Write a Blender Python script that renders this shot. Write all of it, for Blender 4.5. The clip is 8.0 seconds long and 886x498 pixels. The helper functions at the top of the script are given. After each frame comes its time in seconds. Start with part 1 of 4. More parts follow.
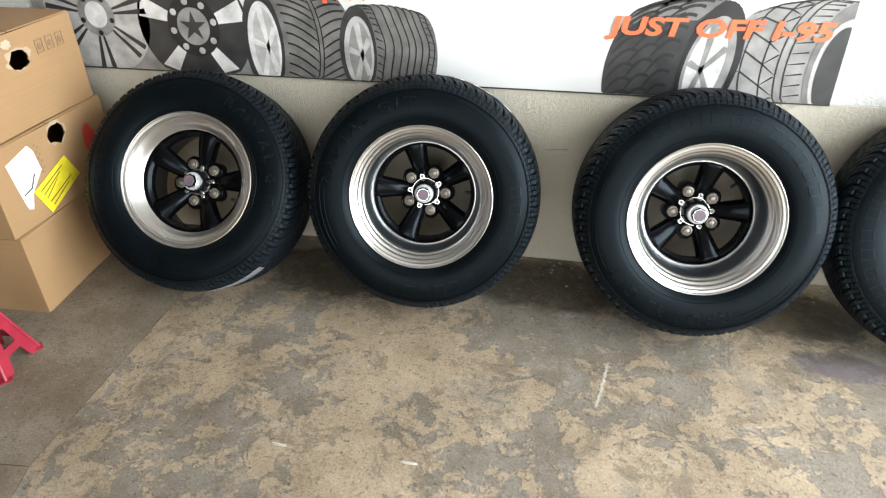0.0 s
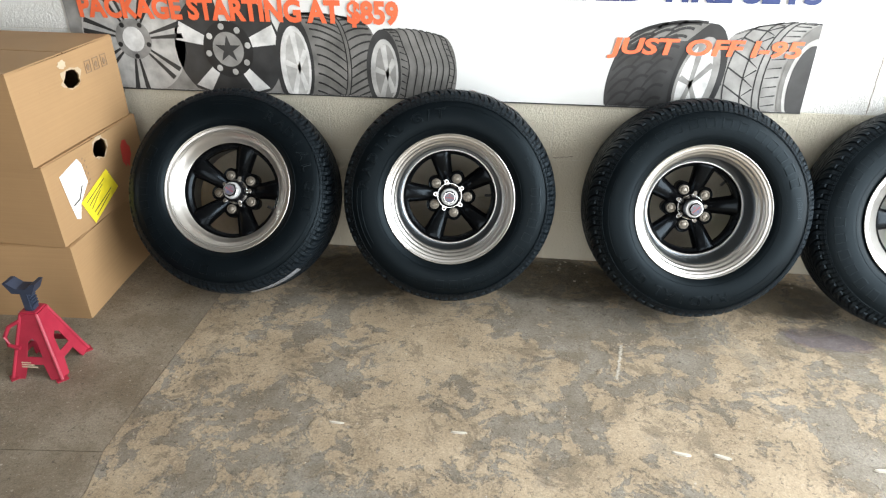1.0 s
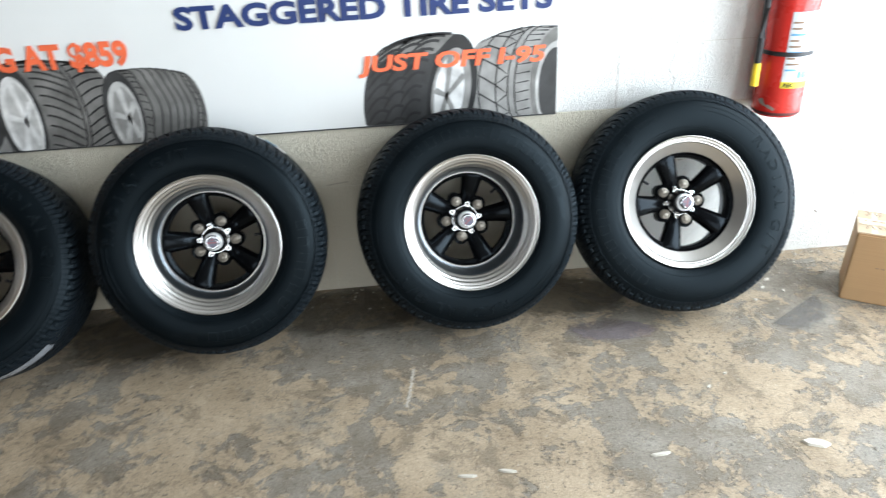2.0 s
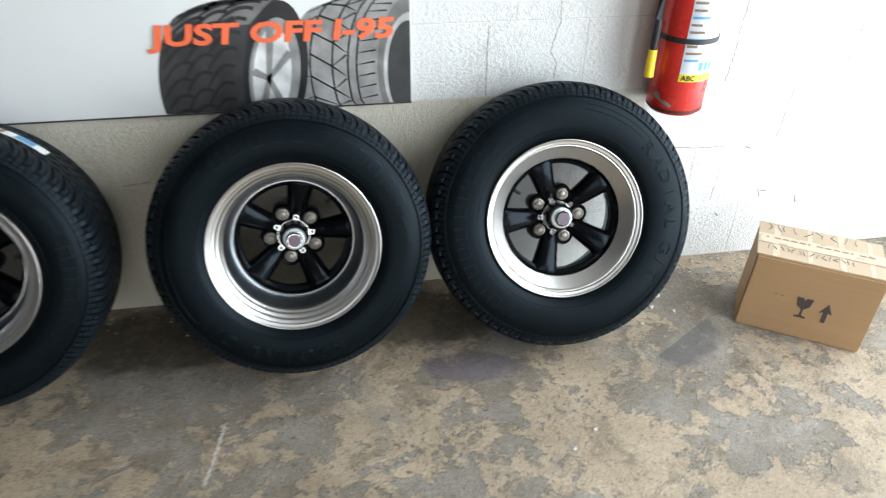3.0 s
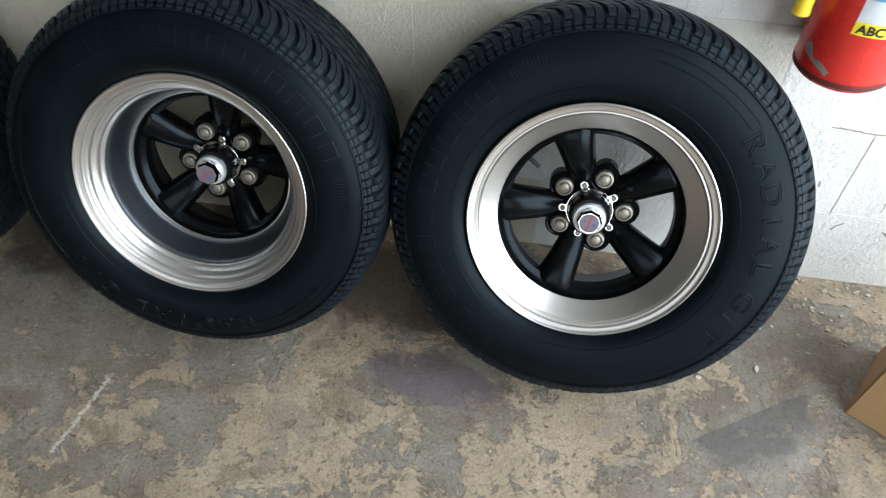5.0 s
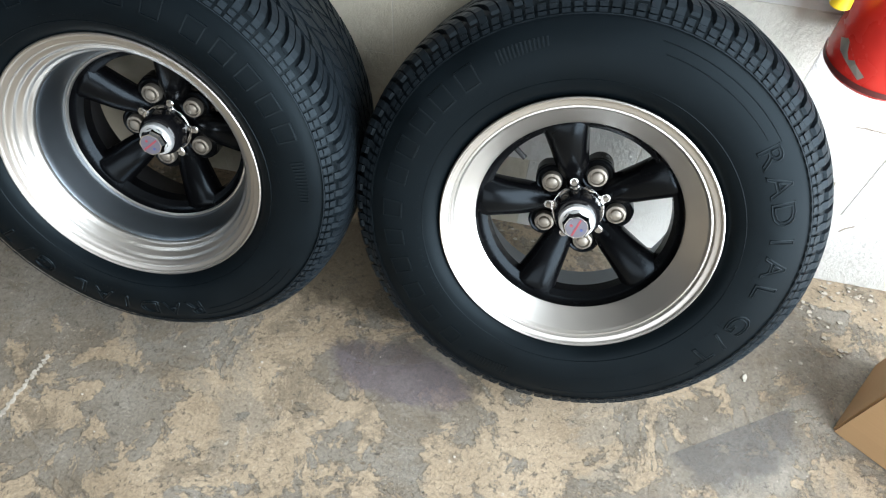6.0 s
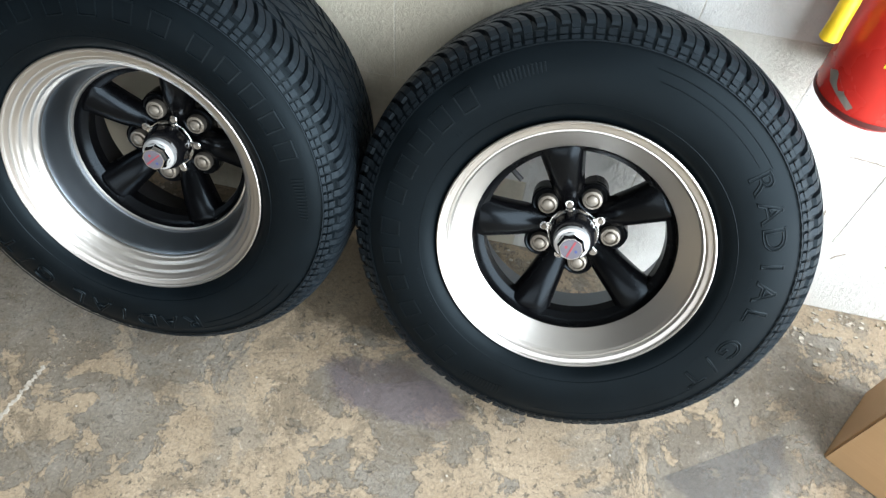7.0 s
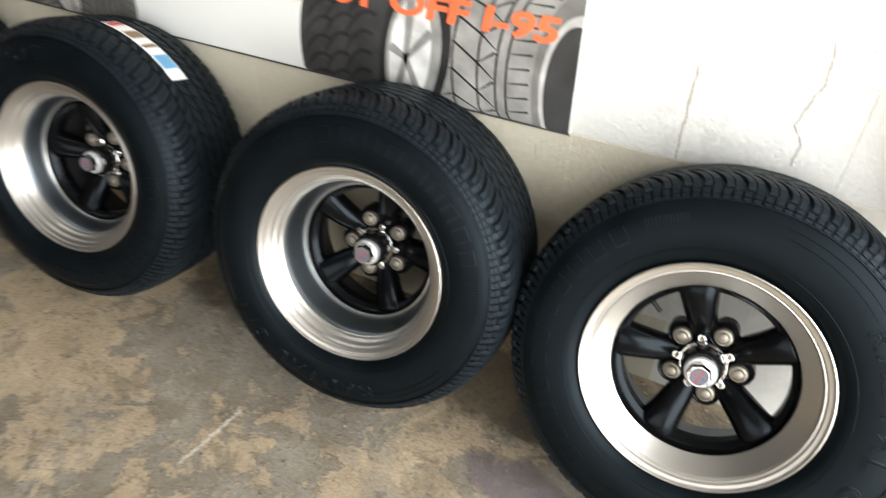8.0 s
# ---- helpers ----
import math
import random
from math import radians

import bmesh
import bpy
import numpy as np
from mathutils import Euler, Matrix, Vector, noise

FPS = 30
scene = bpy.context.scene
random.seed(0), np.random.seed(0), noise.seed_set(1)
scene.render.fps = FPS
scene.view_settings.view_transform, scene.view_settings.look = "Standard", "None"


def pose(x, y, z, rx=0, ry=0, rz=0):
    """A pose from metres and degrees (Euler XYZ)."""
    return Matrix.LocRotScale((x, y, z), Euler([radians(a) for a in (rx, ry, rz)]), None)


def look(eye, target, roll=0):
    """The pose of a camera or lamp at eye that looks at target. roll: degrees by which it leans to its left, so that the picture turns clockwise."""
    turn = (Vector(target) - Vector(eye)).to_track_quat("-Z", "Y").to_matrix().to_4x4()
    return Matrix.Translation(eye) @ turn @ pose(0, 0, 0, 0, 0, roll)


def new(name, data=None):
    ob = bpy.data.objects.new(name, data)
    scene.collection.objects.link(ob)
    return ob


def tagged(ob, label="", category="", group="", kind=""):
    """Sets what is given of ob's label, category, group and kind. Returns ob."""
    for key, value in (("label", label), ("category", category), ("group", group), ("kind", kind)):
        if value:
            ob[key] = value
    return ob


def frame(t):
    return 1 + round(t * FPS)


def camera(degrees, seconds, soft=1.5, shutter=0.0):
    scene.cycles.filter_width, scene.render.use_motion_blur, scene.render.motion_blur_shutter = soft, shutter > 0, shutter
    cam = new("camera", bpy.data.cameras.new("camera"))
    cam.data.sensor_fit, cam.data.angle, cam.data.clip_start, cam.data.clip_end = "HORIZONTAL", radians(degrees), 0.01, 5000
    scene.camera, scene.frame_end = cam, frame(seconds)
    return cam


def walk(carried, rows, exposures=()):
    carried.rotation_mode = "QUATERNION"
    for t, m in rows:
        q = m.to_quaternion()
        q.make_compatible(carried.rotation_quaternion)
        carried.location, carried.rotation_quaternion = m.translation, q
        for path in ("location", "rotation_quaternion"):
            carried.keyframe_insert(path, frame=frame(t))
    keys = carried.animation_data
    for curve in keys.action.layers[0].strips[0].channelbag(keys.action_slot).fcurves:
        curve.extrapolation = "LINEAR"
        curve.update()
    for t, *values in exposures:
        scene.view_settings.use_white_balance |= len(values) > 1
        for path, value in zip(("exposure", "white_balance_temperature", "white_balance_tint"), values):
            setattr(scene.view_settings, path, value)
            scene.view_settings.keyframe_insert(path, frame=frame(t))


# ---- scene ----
cam = camera(66.13, 8.0, soft=1.2, shutter=0.35)
PATH = [
    (0, (1.1508, 0.0380, 1.3309), (0.9711, 0.8601, 0.7906), -1.191),
    (0.5, (1.0385, -0.1125, 1.3410), (0.9194, 0.7336, 0.8216), -0.354),
    (1, (0.9563, -0.2315, 1.3383), (0.8434, 0.6289, 0.8413), -0.132),
    (1.2, (0.9691, -0.2434, 1.3284), (0.8668, 0.6221, 0.8380), 0.026),
    (1.5, (1.0486, -0.2137, 1.3244), (1.0031, 0.6537, 0.8288), -0.769),
    (2, (1.2850, -0.1226, 1.3036), (1.3459, 0.7571, 0.8321), -2.912),
    (2.2, (1.3308, -0.0801, 1.3380), (1.4135, 0.7922, 0.8562), -3.488),
    (3.3, (1.7256, 0.4785, 1.3154), (1.8804, 1.2566, 0.7067), 1.955),
    (3.5, (1.7846, 0.5467, 1.3082), (1.9249, 1.3029, 0.6692), 1.648),
    (4, (1.9791, 0.6755, 1.2876), (2.0425, 1.4165, 0.6191), 1.725),
    (4.5, (2.0865, 0.7834, 1.2648), (2.0241, 1.4956, 0.5656), -1.366),
    (4.7, (2.0929, 0.8428, 1.2372), (1.9867, 1.5352, 0.5236), -2.127),
    (5.8, (2.0946, 1.1125, 1.1972), (2.0094, 1.6904, 0.3856), 3.781),
    (6, (2.0979, 1.1137, 1.1940), (2.0111, 1.6895, 0.3810), 3.744),
    (6.5, (2.1031, 1.1097, 1.1929), (2.0224, 1.6958, 0.3867), 4.671),
    (7, (2.1001, 1.1015, 1.2022), (2.0121, 1.7037, 0.4088), 5.095),
    (7.5, (2.0967, 1.0469, 1.2351), (1.9335, 1.7013, 0.4967), 3.900),
    (8, (2.1395, 0.9012, 1.3163), (1.7995, 1.5804, 0.6658), 0.245),
]
EXPOSURES = [(0, 0.07, 6600, 10), (1.0, 0.07, 6600, 10), (2.0, -0.27, 6150, 8), (3.3, -0.83, 6200, 9), (4.0, -0.90, 6150, 9), (4.6, -1.0, 6150, 9), (5.8, -0.24, 6250, 9), (7.0, -0.18, 6300, 9), (8.0, -0.22, 7000, 11)]
walk(cam, [(t, look(eye, target, roll)) for t, eye, target, roll in PATH], EXPOSURES)

# ---------------------------------------------------------------- light
world = bpy.data.worlds.new("world")
scene.world = world
world.use_nodes = True
wn = world.node_tree.nodes
sky = wn.new("ShaderNodeTexSky")
sky.sky_type, sky.sun_disc = "NISHITA", False
sky.sun_elevation, sky.sun_rotation = radians(58), radians(-120)
world.node_tree.links.new(sky.outputs[0], wn["Background"].inputs[0])
wn["Background"].inputs[1].default_value = 0.12
sun = new("sun", bpy.data.lights.new("sun", "SUN"))
sun.data.energy, sun.data.angle, sun.data.color = 3.0, radians(0.5), (1.0, 0.95, 0.87)
sun.matrix_world = look((-6, -4, 12), (0, 0, 0))


def opening_light(name, eye, target, width, height, watts, colour):
    lamp = new(name, bpy.data.lights.new(name, "AREA"))
    lamp.data.shape, lamp.data.size, lamp.data.size_y = "RECTANGLE", width, height
    lamp.data.energy, lamp.data.color = watts, colour
    lamp.matrix_world = look(eye, target)
    return lamp


# daylight that comes in through the two roll-up door openings
opening_light("side_door_daylight", (3.68, 0.12, 1.42), (2.0, 0.25, 1.15), 3.6, 2.75, 420, (0.89, 0.955, 1.0))
opening_light("front_door_daylight", (1.6, -4.1, 1.6), (1.4, 0.0, 1.0), 3.6, 2.8, 112, (1.0, 0.98, 0.95))


# ---------------------------------------------------------------- materials
def material(name):
    m = bpy.data.materials.new(name)
    m.use_nodes = True
    return m, m.node_tree.nodes, m.node_tree.links, m.node_tree.nodes["Principled BSDF"]


def coords(n, l, scale=(1, 1, 1), world_space=False):
    mp = n.new("ShaderNodeMapping")
    mp.inputs["Scale"].default_value = scale
    if world_space:
        l.new(n.new("ShaderNodeNewGeometry").outputs["Position"], mp.inputs["Vector"])
    else:
        l.new(n.new("ShaderNodeTexCoord").outputs["Object"], mp.inputs["Vector"])
    return mp.outputs[0]


def noise_tex(n, l, vec, scale, detail=4.0, rough=0.55, distort=0.0):
    t = n.new("ShaderNodeTexNoise")
    t.inputs["Scale"].default_value, t.inputs["Detail"].default_value = scale, detail
    t.inputs["Roughness"].default_value, t.inputs["Distortion"].default_value = rough, distort
    l.new(vec, t.inputs["Vector"])
    return t.outputs["Fac"]


def ramp(n, l, fac, stops):
    r = n.new("ShaderNodeValToRGB")
    els = r.color_ramp.elements
    while len(els) < len(stops):
        els.new(0.5)
    for e, (p, c) in zip(els, stops):
        e.position, e.color = p, (*c, 1) if len(c) == 3 else c
    l.new(fac, r.inputs[0])
    return r.outputs[0]


def mix(n, l, fac, a, b, mode="MIX"):
    x = n.new("ShaderNodeMix")
    x.data_type, x.blend_type = "RGBA", mode
    for sock, v in ((x.inputs[0], fac), (x.inputs[6], a), (x.inputs[7], b)):
        if isinstance(v, (int, float)):
            sock.default_value = v
        elif isinstance(v, tuple):
            sock.default_value = (*v, 1)
        else:
            l.new(v, sock)
    return x.outputs[2]


def grey(a):
    return (a, a, a)


def bump(n, l, p, height, strength=0.3, dist=0.002):
    b = n.new("ShaderNodeBump")
    b.inputs["Strength"].default_value, b.inputs["Distance"].default_value = strength, dist
    l.new(height, b.inputs["Height"])
    l.new(b.outputs[0], p.inputs["Normal"])


def plain(name, colour, rough=0.5, metal=0.0, vary=0.12, scale=30.0, relief=0.15, depth=0.0006, fine=220.0):
    """A painted, printed or moulded surface with two scales of wear."""
    m, n, l, p = material(name)
    v = coords(n, l)
    a, b = noise_tex(n, l, v, scale), noise_tex(n, l, v, fine, 2.0)
    lo, hi = tuple(c * (1 - vary) for c in colour), tuple(min(1, c * (1 + vary)) for c in colour)
    l.new(ramp(n, l, a, [(0.3, lo), (0.7, hi)]), p.inputs["Base Color"])
    l.new(ramp(n, l, a, [(0.25, grey(max(0.03, rough - 0.07))), (0.75, grey(min(1, rough + 0.07)))]), p.inputs["Roughness"])
    p.inputs["Metallic"].default_value = metal
    bump(n, l, p, b, relief, depth)
    return m


def floor_material(name, tan, base, cover, seed):
    """Old concrete: a worn tan coat flaked off in patches down to a brown-grey slab, with pale flake rims, pits and stains."""
    m, n, l, p = material(name)
    mp = n.new("ShaderNodeMapping")
    mp.inputs["Location"].default_value = (seed, seed * 0.7, 0)
    l.new(coords(n, l, world_space=True), mp.inputs["Vector"])
    v = mp.outputs[0]

    def added(a, b, k):
        node = n.new("ShaderNodeMath")
        node.operation = "MULTIPLY_ADD"
        node.inputs[1].default_value = k
        l.new(b, node.inputs[0])
        l.new(a, node.inputs[2])
        return node.outputs[0]

    def times(a, b):
        node = n.new("ShaderNodeMath")
        node.operation = "MULTIPLY"
        l.new(a, node.inputs[0])
        l.new(b, node.inputs[1])
        return node.outputs[0]

    def shade(c, q):
        return tuple(a * b for a, b in zip(c, q))
    big = noise_tex(n, l, v, 2.1, 4.0, 0.55, 0.3)
    mid = noise_tex(n, l, v, 9.0, 14.0, 0.74, 0.45)
    small = noise_tex(n, l, v, 30.0, 10.0, 0.76, 0.35)
    fine = noise_tex(n, l, v, 150.0, 4.0, 0.75)
    speck = noise_tex(n, l, v, 64.0, 6.0, 0.8, 0.4)
    soft = noise_tex(n, l, v, 5.5, 7.0, 0.62)
    flake = added(added(mid, big, 0.75), small, 0.30)
    slab = mix(n, l, ramp(n, l, soft, [(0.36, grey(0)), (0.64, grey(1))]), shade(base, (0.70, 0.64, 0.56)), shade(base, (1.16, 1.16, 1.15)))
    coat = mix(n, l, ramp(n, l, added(soft, small, 0.5), [(0.55, grey(0)), (0.95, grey(1))]), shade(tan, (0.74, 0.69, 0.62)), shade(tan, (1.18, 1.14, 1.09)))
    mask = ramp(n, l, flake, [(cover - 0.035, grey(0)), (cover, grey(0.55)), (cover + 0.012, grey(0.78)), (cover + 0.12, grey(0.95))])
    col = mix(n, l, mask, slab, coat)
    cool = noise_tex(n, l, v, 3.4, 12.0, 0.70, 0.5)
    col = mix(n, l, ramp(n, l, cool, [(0.555, grey(0)), (0.600, grey(0.50))]), col, shade(base, (0.84, 0.86, 0.86)))
    grime = noise_tex(n, l, v, 6.5, 12.0, 0.80, 0.5)
    col = mix(n, l, ramp(n, l, grime, [(0.52, grey(0)), (0.57, grey(0.66))]), col, (0.150, 0.118, 0.080))
    rim = ramp(n, l, flake, [(cover - 0.022, grey(0)), (cover - 0.006, grey(0.85)), (cover + 0.012, grey(0))])
    col = mix(n, l, times(rim, ramp(n, l, small, [(0.46, grey(0)), (0.56, grey(1))])), col, (0.47, 0.43, 0.365))
    col = mix(n, l, ramp(n, l, speck, [(0.37, grey(0.85)), (0.44, grey(0))]), col, shade(base, (0.36, 0.34, 0.31)))
    col = mix(n, l, ramp(n, l, speck, [(0.60, grey(0)), (0.67, grey(0.65))]), col, (0.46, 0.42, 0.355))
    col = mix(n, l, 0.80, col, ramp(n, l, fine, [(0.25, grey(0.27)), (0.75, grey(0.75))]), "OVERLAY")
    l.new(col, p.inputs["Base Color"])
    l.new(ramp(n, l, mid, [(0.3, grey(0.46)), (0.7, grey(0.72))]), p.inputs["Roughness"])
    bump(n, l, p, mix(n, l, 0.45, mix(n, l, 0.5, mask, small), fine), 0.95, 0.006)
    return m


def stain_shade_material(name, colour, rough, strength):
    """A stain or a painted patch of shade with a ragged edge on the slab, see-through towards its rim."""
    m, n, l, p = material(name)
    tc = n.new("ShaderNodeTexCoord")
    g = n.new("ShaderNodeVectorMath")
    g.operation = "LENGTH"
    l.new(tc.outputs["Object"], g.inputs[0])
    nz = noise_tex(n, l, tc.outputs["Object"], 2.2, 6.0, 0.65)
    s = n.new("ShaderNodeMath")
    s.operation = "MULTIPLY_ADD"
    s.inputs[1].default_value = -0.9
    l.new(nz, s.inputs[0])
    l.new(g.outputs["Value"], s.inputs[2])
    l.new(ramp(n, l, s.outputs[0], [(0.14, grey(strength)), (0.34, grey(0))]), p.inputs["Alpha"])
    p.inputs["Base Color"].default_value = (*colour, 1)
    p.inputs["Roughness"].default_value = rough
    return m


def wall_paint(name, colour, dirt):
    m, n, l, p = material(name)
    v = coords(n, l, world_space=True)
    a = noise_tex(n, l, v, 3.0, 5.0)
    b = noise_tex(n, l, v, 95.0, 6.0, 0.75)
    chips = noise_tex(n, l, v, 17.0, 8.0, 0.72, 0.4)
    col = mix(n, l, a, tuple(c * 0.90 for c in colour), tuple(min(0.9, c * 1.05) for c in colour))
    patch = noise_tex(n, l, v, 4.5, 3.0)
    peel = n.new("ShaderNodeMath")
    peel.operation = "MULTIPLY"
    l.new(ramp(n, l, patch, [(0.50, grey(0)), (0.62, grey(0.45))]), peel.inputs[0])
    l.new(ramp(n, l, noise_tex(n, l, v, 38.0, 5.0, 0.7, 0.6), [(0.44, grey(0)), (0.56, grey(1))]), peel.inputs[1])
    col = mix(n, l, peel.outputs[0], col, tuple(0.55 * c + 0.45 * d for c, d in zip(colour, dirt)))
    col = mix(n, l, ramp(n, l, chips, [(0.285, grey(0.7)), (0.315, grey(0))]), col, dirt)
    l.new(col, p.inputs["Base Color"])
    p.inputs["Roughness"].default_value = 0.55
    bump(n, l, p, b, 0.95, 0.0085)
    return m


def card_material(name, colour):
    m, n, l, p = material(name)
    v = coords(n, l)
    a = noise_tex(n, l, v, 5.0, 5.0)
    flute_v = n.new("ShaderNodeMapping")
    flute_v.inputs["Scale"].default_value = (2, 2, 160)
    l.new(v, flute_v.inputs["Vector"])
    f = noise_tex(n, l, flute_v.outputs[0], 1.0, 2.0)
    spots = noise_tex(n, l, v, 38.0, 5.0, 0.7)
    col = mix(n, l, a, tuple(c * 0.85 for c in colour), tuple(c * 1.12 for c in colour))
    col = mix(n, l, ramp(n, l, spots, [(0.27, grey(0.5)), (0.33, grey(0))]), col, tuple(c * 0.55 for c in colour))
    col = mix(n, l, 0.12, col, ramp(n, l, f, [(0.3, grey(0.35)), (0.7, grey(0.7))]), "OVERLAY")
    l.new(col, p.inputs["Base Color"])
    p.inputs["Roughness"].default_value = 0.72
    bump(n, l, p, a, 0.35, 0.004)
    return m


def polished_material(name, colour, rough):
    """Machined, polished aluminium with fine turning marks round the axis."""
    m, n, l, p = material(name)
    tc = n.new("ShaderNodeTexCoord")
    sep = n.new("ShaderNodeSeparateXYZ")
    l.new(tc.outputs["Object"], sep.inputs[0])
    flat = n.new("ShaderNodeCombineXYZ")
    l.new(sep.outputs["X"], flat.inputs["X"])
    l.new(sep.outputs["Y"], flat.inputs["Y"])
    length = n.new("ShaderNodeVectorMath")
    length.operation = "LENGTH"
    l.new(flat.outputs[0], length.inputs[0])
    ring = n.new("ShaderNodeCombineXYZ")
    l.new(length.outputs["Value"], ring.inputs["X"])
    l.new(sep.outputs["Z"], ring.inputs["Y"])
    turn = noise_tex(n, l, ring.outputs[0], 700.0, 3.0)
    a = noise_tex(n, l, tc.outputs["Object"], 14.0, 4.0)
    l.new(mix(n, l, a, tuple(c * 0.9 for c in colour), colour), p.inputs["Base Color"])
    l.new(ramp(n, l, turn, [(0.3, grey(rough - 0.025)), (0.7, grey(rough + 0.035))]), p.inputs["Roughness"])
    p.inputs["Metallic"].default_value = 1.0
    bump(n, l, p, turn, 0.05, 0.0003)
    return m


RUBBER = plain("tyre_rubber", (0.0018, 0.0030, 0.0040), 0.42, 0, 0.25, 9.0, 0.12, 0.0005, 300.0)
# paler copy of the tyre rubber, painting the light on raised tread and ladder
LIT_RUBBER = plain("lit_raised_rubber", (0.0065, 0.0090, 0.0115), 0.5, 0, 0.25, 18.0, 0.2, 0.0006)
MOULDED = plain("moulded_rubber", (0.0032, 0.0048, 0.0060), 0.32, 0, 0.2, 9.0, 0.12, 0.0005, 300.0)
for rubber, gloss in ((RUBBER, 0.110), (MOULDED, 0.17), (LIT_RUBBER, 0.17)):
    rubber.node_tree.nodes["Principled BSDF"].inputs["Specular Tint"].default_value = (0.72, 0.90, 1.0, 1)
    rubber.node_tree.nodes["Principled BSDF"].inputs["Specular IOR Level"].default_value = gloss
POLISHED = polished_material("polished_aluminium", (0.55, 0.53, 0.50), 0.34)
BARREL = polished_material("barrel_aluminium", (0.20, 0.225, 0.25), 0.34)
BLACK_METAL = plain("satin_black_paint", (0.0018, 0.0018, 0.0021), 0.25, 0, 0.2, 20.0, 0.015)
BLACK_METAL.node_tree.nodes["Principled BSDF"].inputs["Specular IOR Level"].default_value = 0.15
BLACK_METAL.node_tree.nodes["Principled BSDF"].inputs["Specular Tint"].default_value = (0.74, 0.88, 1.0, 1)
# barrel colour darkened to paint in the shade behind deep-set spokes
SHADED_BARREL = plain("shaded_barrel", (0.018, 0.018, 0.020), 0.6, 0.2, 0.3, 14.0, 0.1)
# chrome of the cap dome, its dark reflections painted as gloss black
DARK_CHROME = plain("dark_reflection_chrome", (0.006, 0.006, 0.007), 0.10, 0, 0.1, 20.0, 0.02)
CHROME = plain("chrome", (0.82, 0.82, 0.82), 0.07, 1.0, 0.03, 20.0, 0.02)
NUT = plain("dull_steel_nut", (0.235, 0.21, 0.175), 0.42, 0.6, 0.15, 60.0)
BADGE = plain("grey_badge", (0.10, 0.095, 0.115), 0.35)
BADGE_RED = plain("badge_red", (0.26, 0.035, 0.05), 0.4)
BADGE_BLUE = plain("badge_blue", (0.04, 0.06, 0.20), 0.4)
CAP_WHITE = plain("satin_cap", (0.55, 0.56, 0.56), 0.32, 0.5)
FLOOR_MAIN = floor_material("worn_concrete", (0.345, 0.279, 0.198), (0.211, 0.188, 0.155), 1.010, 0.0)
FLOOR_LEFT = floor_material("brown_concrete", (0.265, 0.208, 0.145), (0.212, 0.178, 0.135), 1.06, 7.3)
SLAB_GAP = plain("slab_joint_dirt", (0.15, 0.135, 0.11), 0.9)
GROUND = plain("forecourt_concrete", (0.40, 0.39, 0.37), 0.85, 0, 0.15, 2.0)
WHITE_WALL = wall_paint("white_block_paint", (0.80, 0.79, 0.75), (0.42, 0.38, 0.32))
OFFWHITE_WALL = wall_paint("offwhite_block_paint", (0.75, 0.72, 0.64), (0.42, 0.38, 0.32))
CREAM_WALL = wall_paint("cream_block_paint", (0.66, 0.61, 0.49), (0.35, 0.30, 0.22))
GREY_WALL = wall_paint("grey_wall_paint", (0.26, 0.25, 0.235), (0.14, 0.13, 0.11))
MORTAR = plain("painted_mortar", (0.66, 0.63, 0.55), 0.7)
CEILING = plain("ceiling_paint", (0.22, 0.215, 0.205), 0.8, 0, 0.08, 3.0)
BANNER_WHITE = plain("banner_vinyl", (0.69, 0.69, 0.67), 0.42, 0, 0.04, 2.0, 0.05)
INK = {name: plain("print_" + name, c, 0.45, 0, 0.10 if max(c) - min(c) > 0.1 else 0.34, 15.0, 0.03) for name, c in {
    "orange": (0.80, 0.145, 0.055), "navy": (0.010, 0.028, 0.125), "black": (0.018, 0.018, 0.018), "dark": (0.036, 0.036, 0.036),
    "grey": (0.155, 0.15, 0.14), "mid": (0.245, 0.238, 0.225), "light": (0.44, 0.43, 0.41), "pale": (0.62, 0.61, 0.59)}.items()}
CLEAR_FILM = plain("clear_film", (0.20, 0.21, 0.225), 0.2)
CARD = card_material("brown_cardboard", (0.33, 0.198, 0.092))
CARD_PALE = card_material("pale_cardboard", (0.41, 0.315, 0.21))
CARD_DARK = plain("cardboard_inside", (0.07, 0.045, 0.025), 0.9)
PAPER = plain("white_paper", (0.80, 0.79, 0.76), 0.6)
YELLOW = plain("yellow_label", (0.80, 0.66, 0.03), 0.5)
PRINT = plain("carton_print", (0.045, 0.035, 0.03), 0.7)
FAINT_PRINT = plain("faint_carton_print", (0.22, 0.14, 0.08), 0.7)
TAPE = plain("packing_tape", (0.46, 0.37, 0.26), 0.3)
RED_STAND = plain("red_enamel", (0.31, 0.020, 0.040), 0.35, 0, 0.15, 25.0)
STEEL_BLUE = plain("blued_cast_steel", (0.035, 0.045, 0.075), 0.5, 0.3)
BARE_STEEL = plain("bare_steel", (0.45, 0.42, 0.36), 0.4, 0.7)
RED_PAINT = plain("red_cylinder_paint", (0.55, 0.028, 0.02), 0.28, 0, 0.10, 12.0, 0.05)
HOSE = plain("black_hose_rubber", (0.015, 0.015, 0.016), 0.5)
YELLOW_PLASTIC = plain("yellow_plastic", (0.80, 0.55, 0.02), 0.45)
LABEL_GREY = plain("silver_label", (0.55, 0.57, 0.60), 0.4)
LABEL_BLUE = plain("blue_label_ink", (0.10, 0.30, 0.50), 0.5)
RED_INK = plain("red_label_ink", (0.55, 0.05, 0.04), 0.5)
LITTER = plain("mortar_crumb", (0.42, 0.375, 0.31), 0.8, 0, 0.3, 90.0)
CHIP = plain("paint_flake", (0.52, 0.48, 0.41), 0.7)
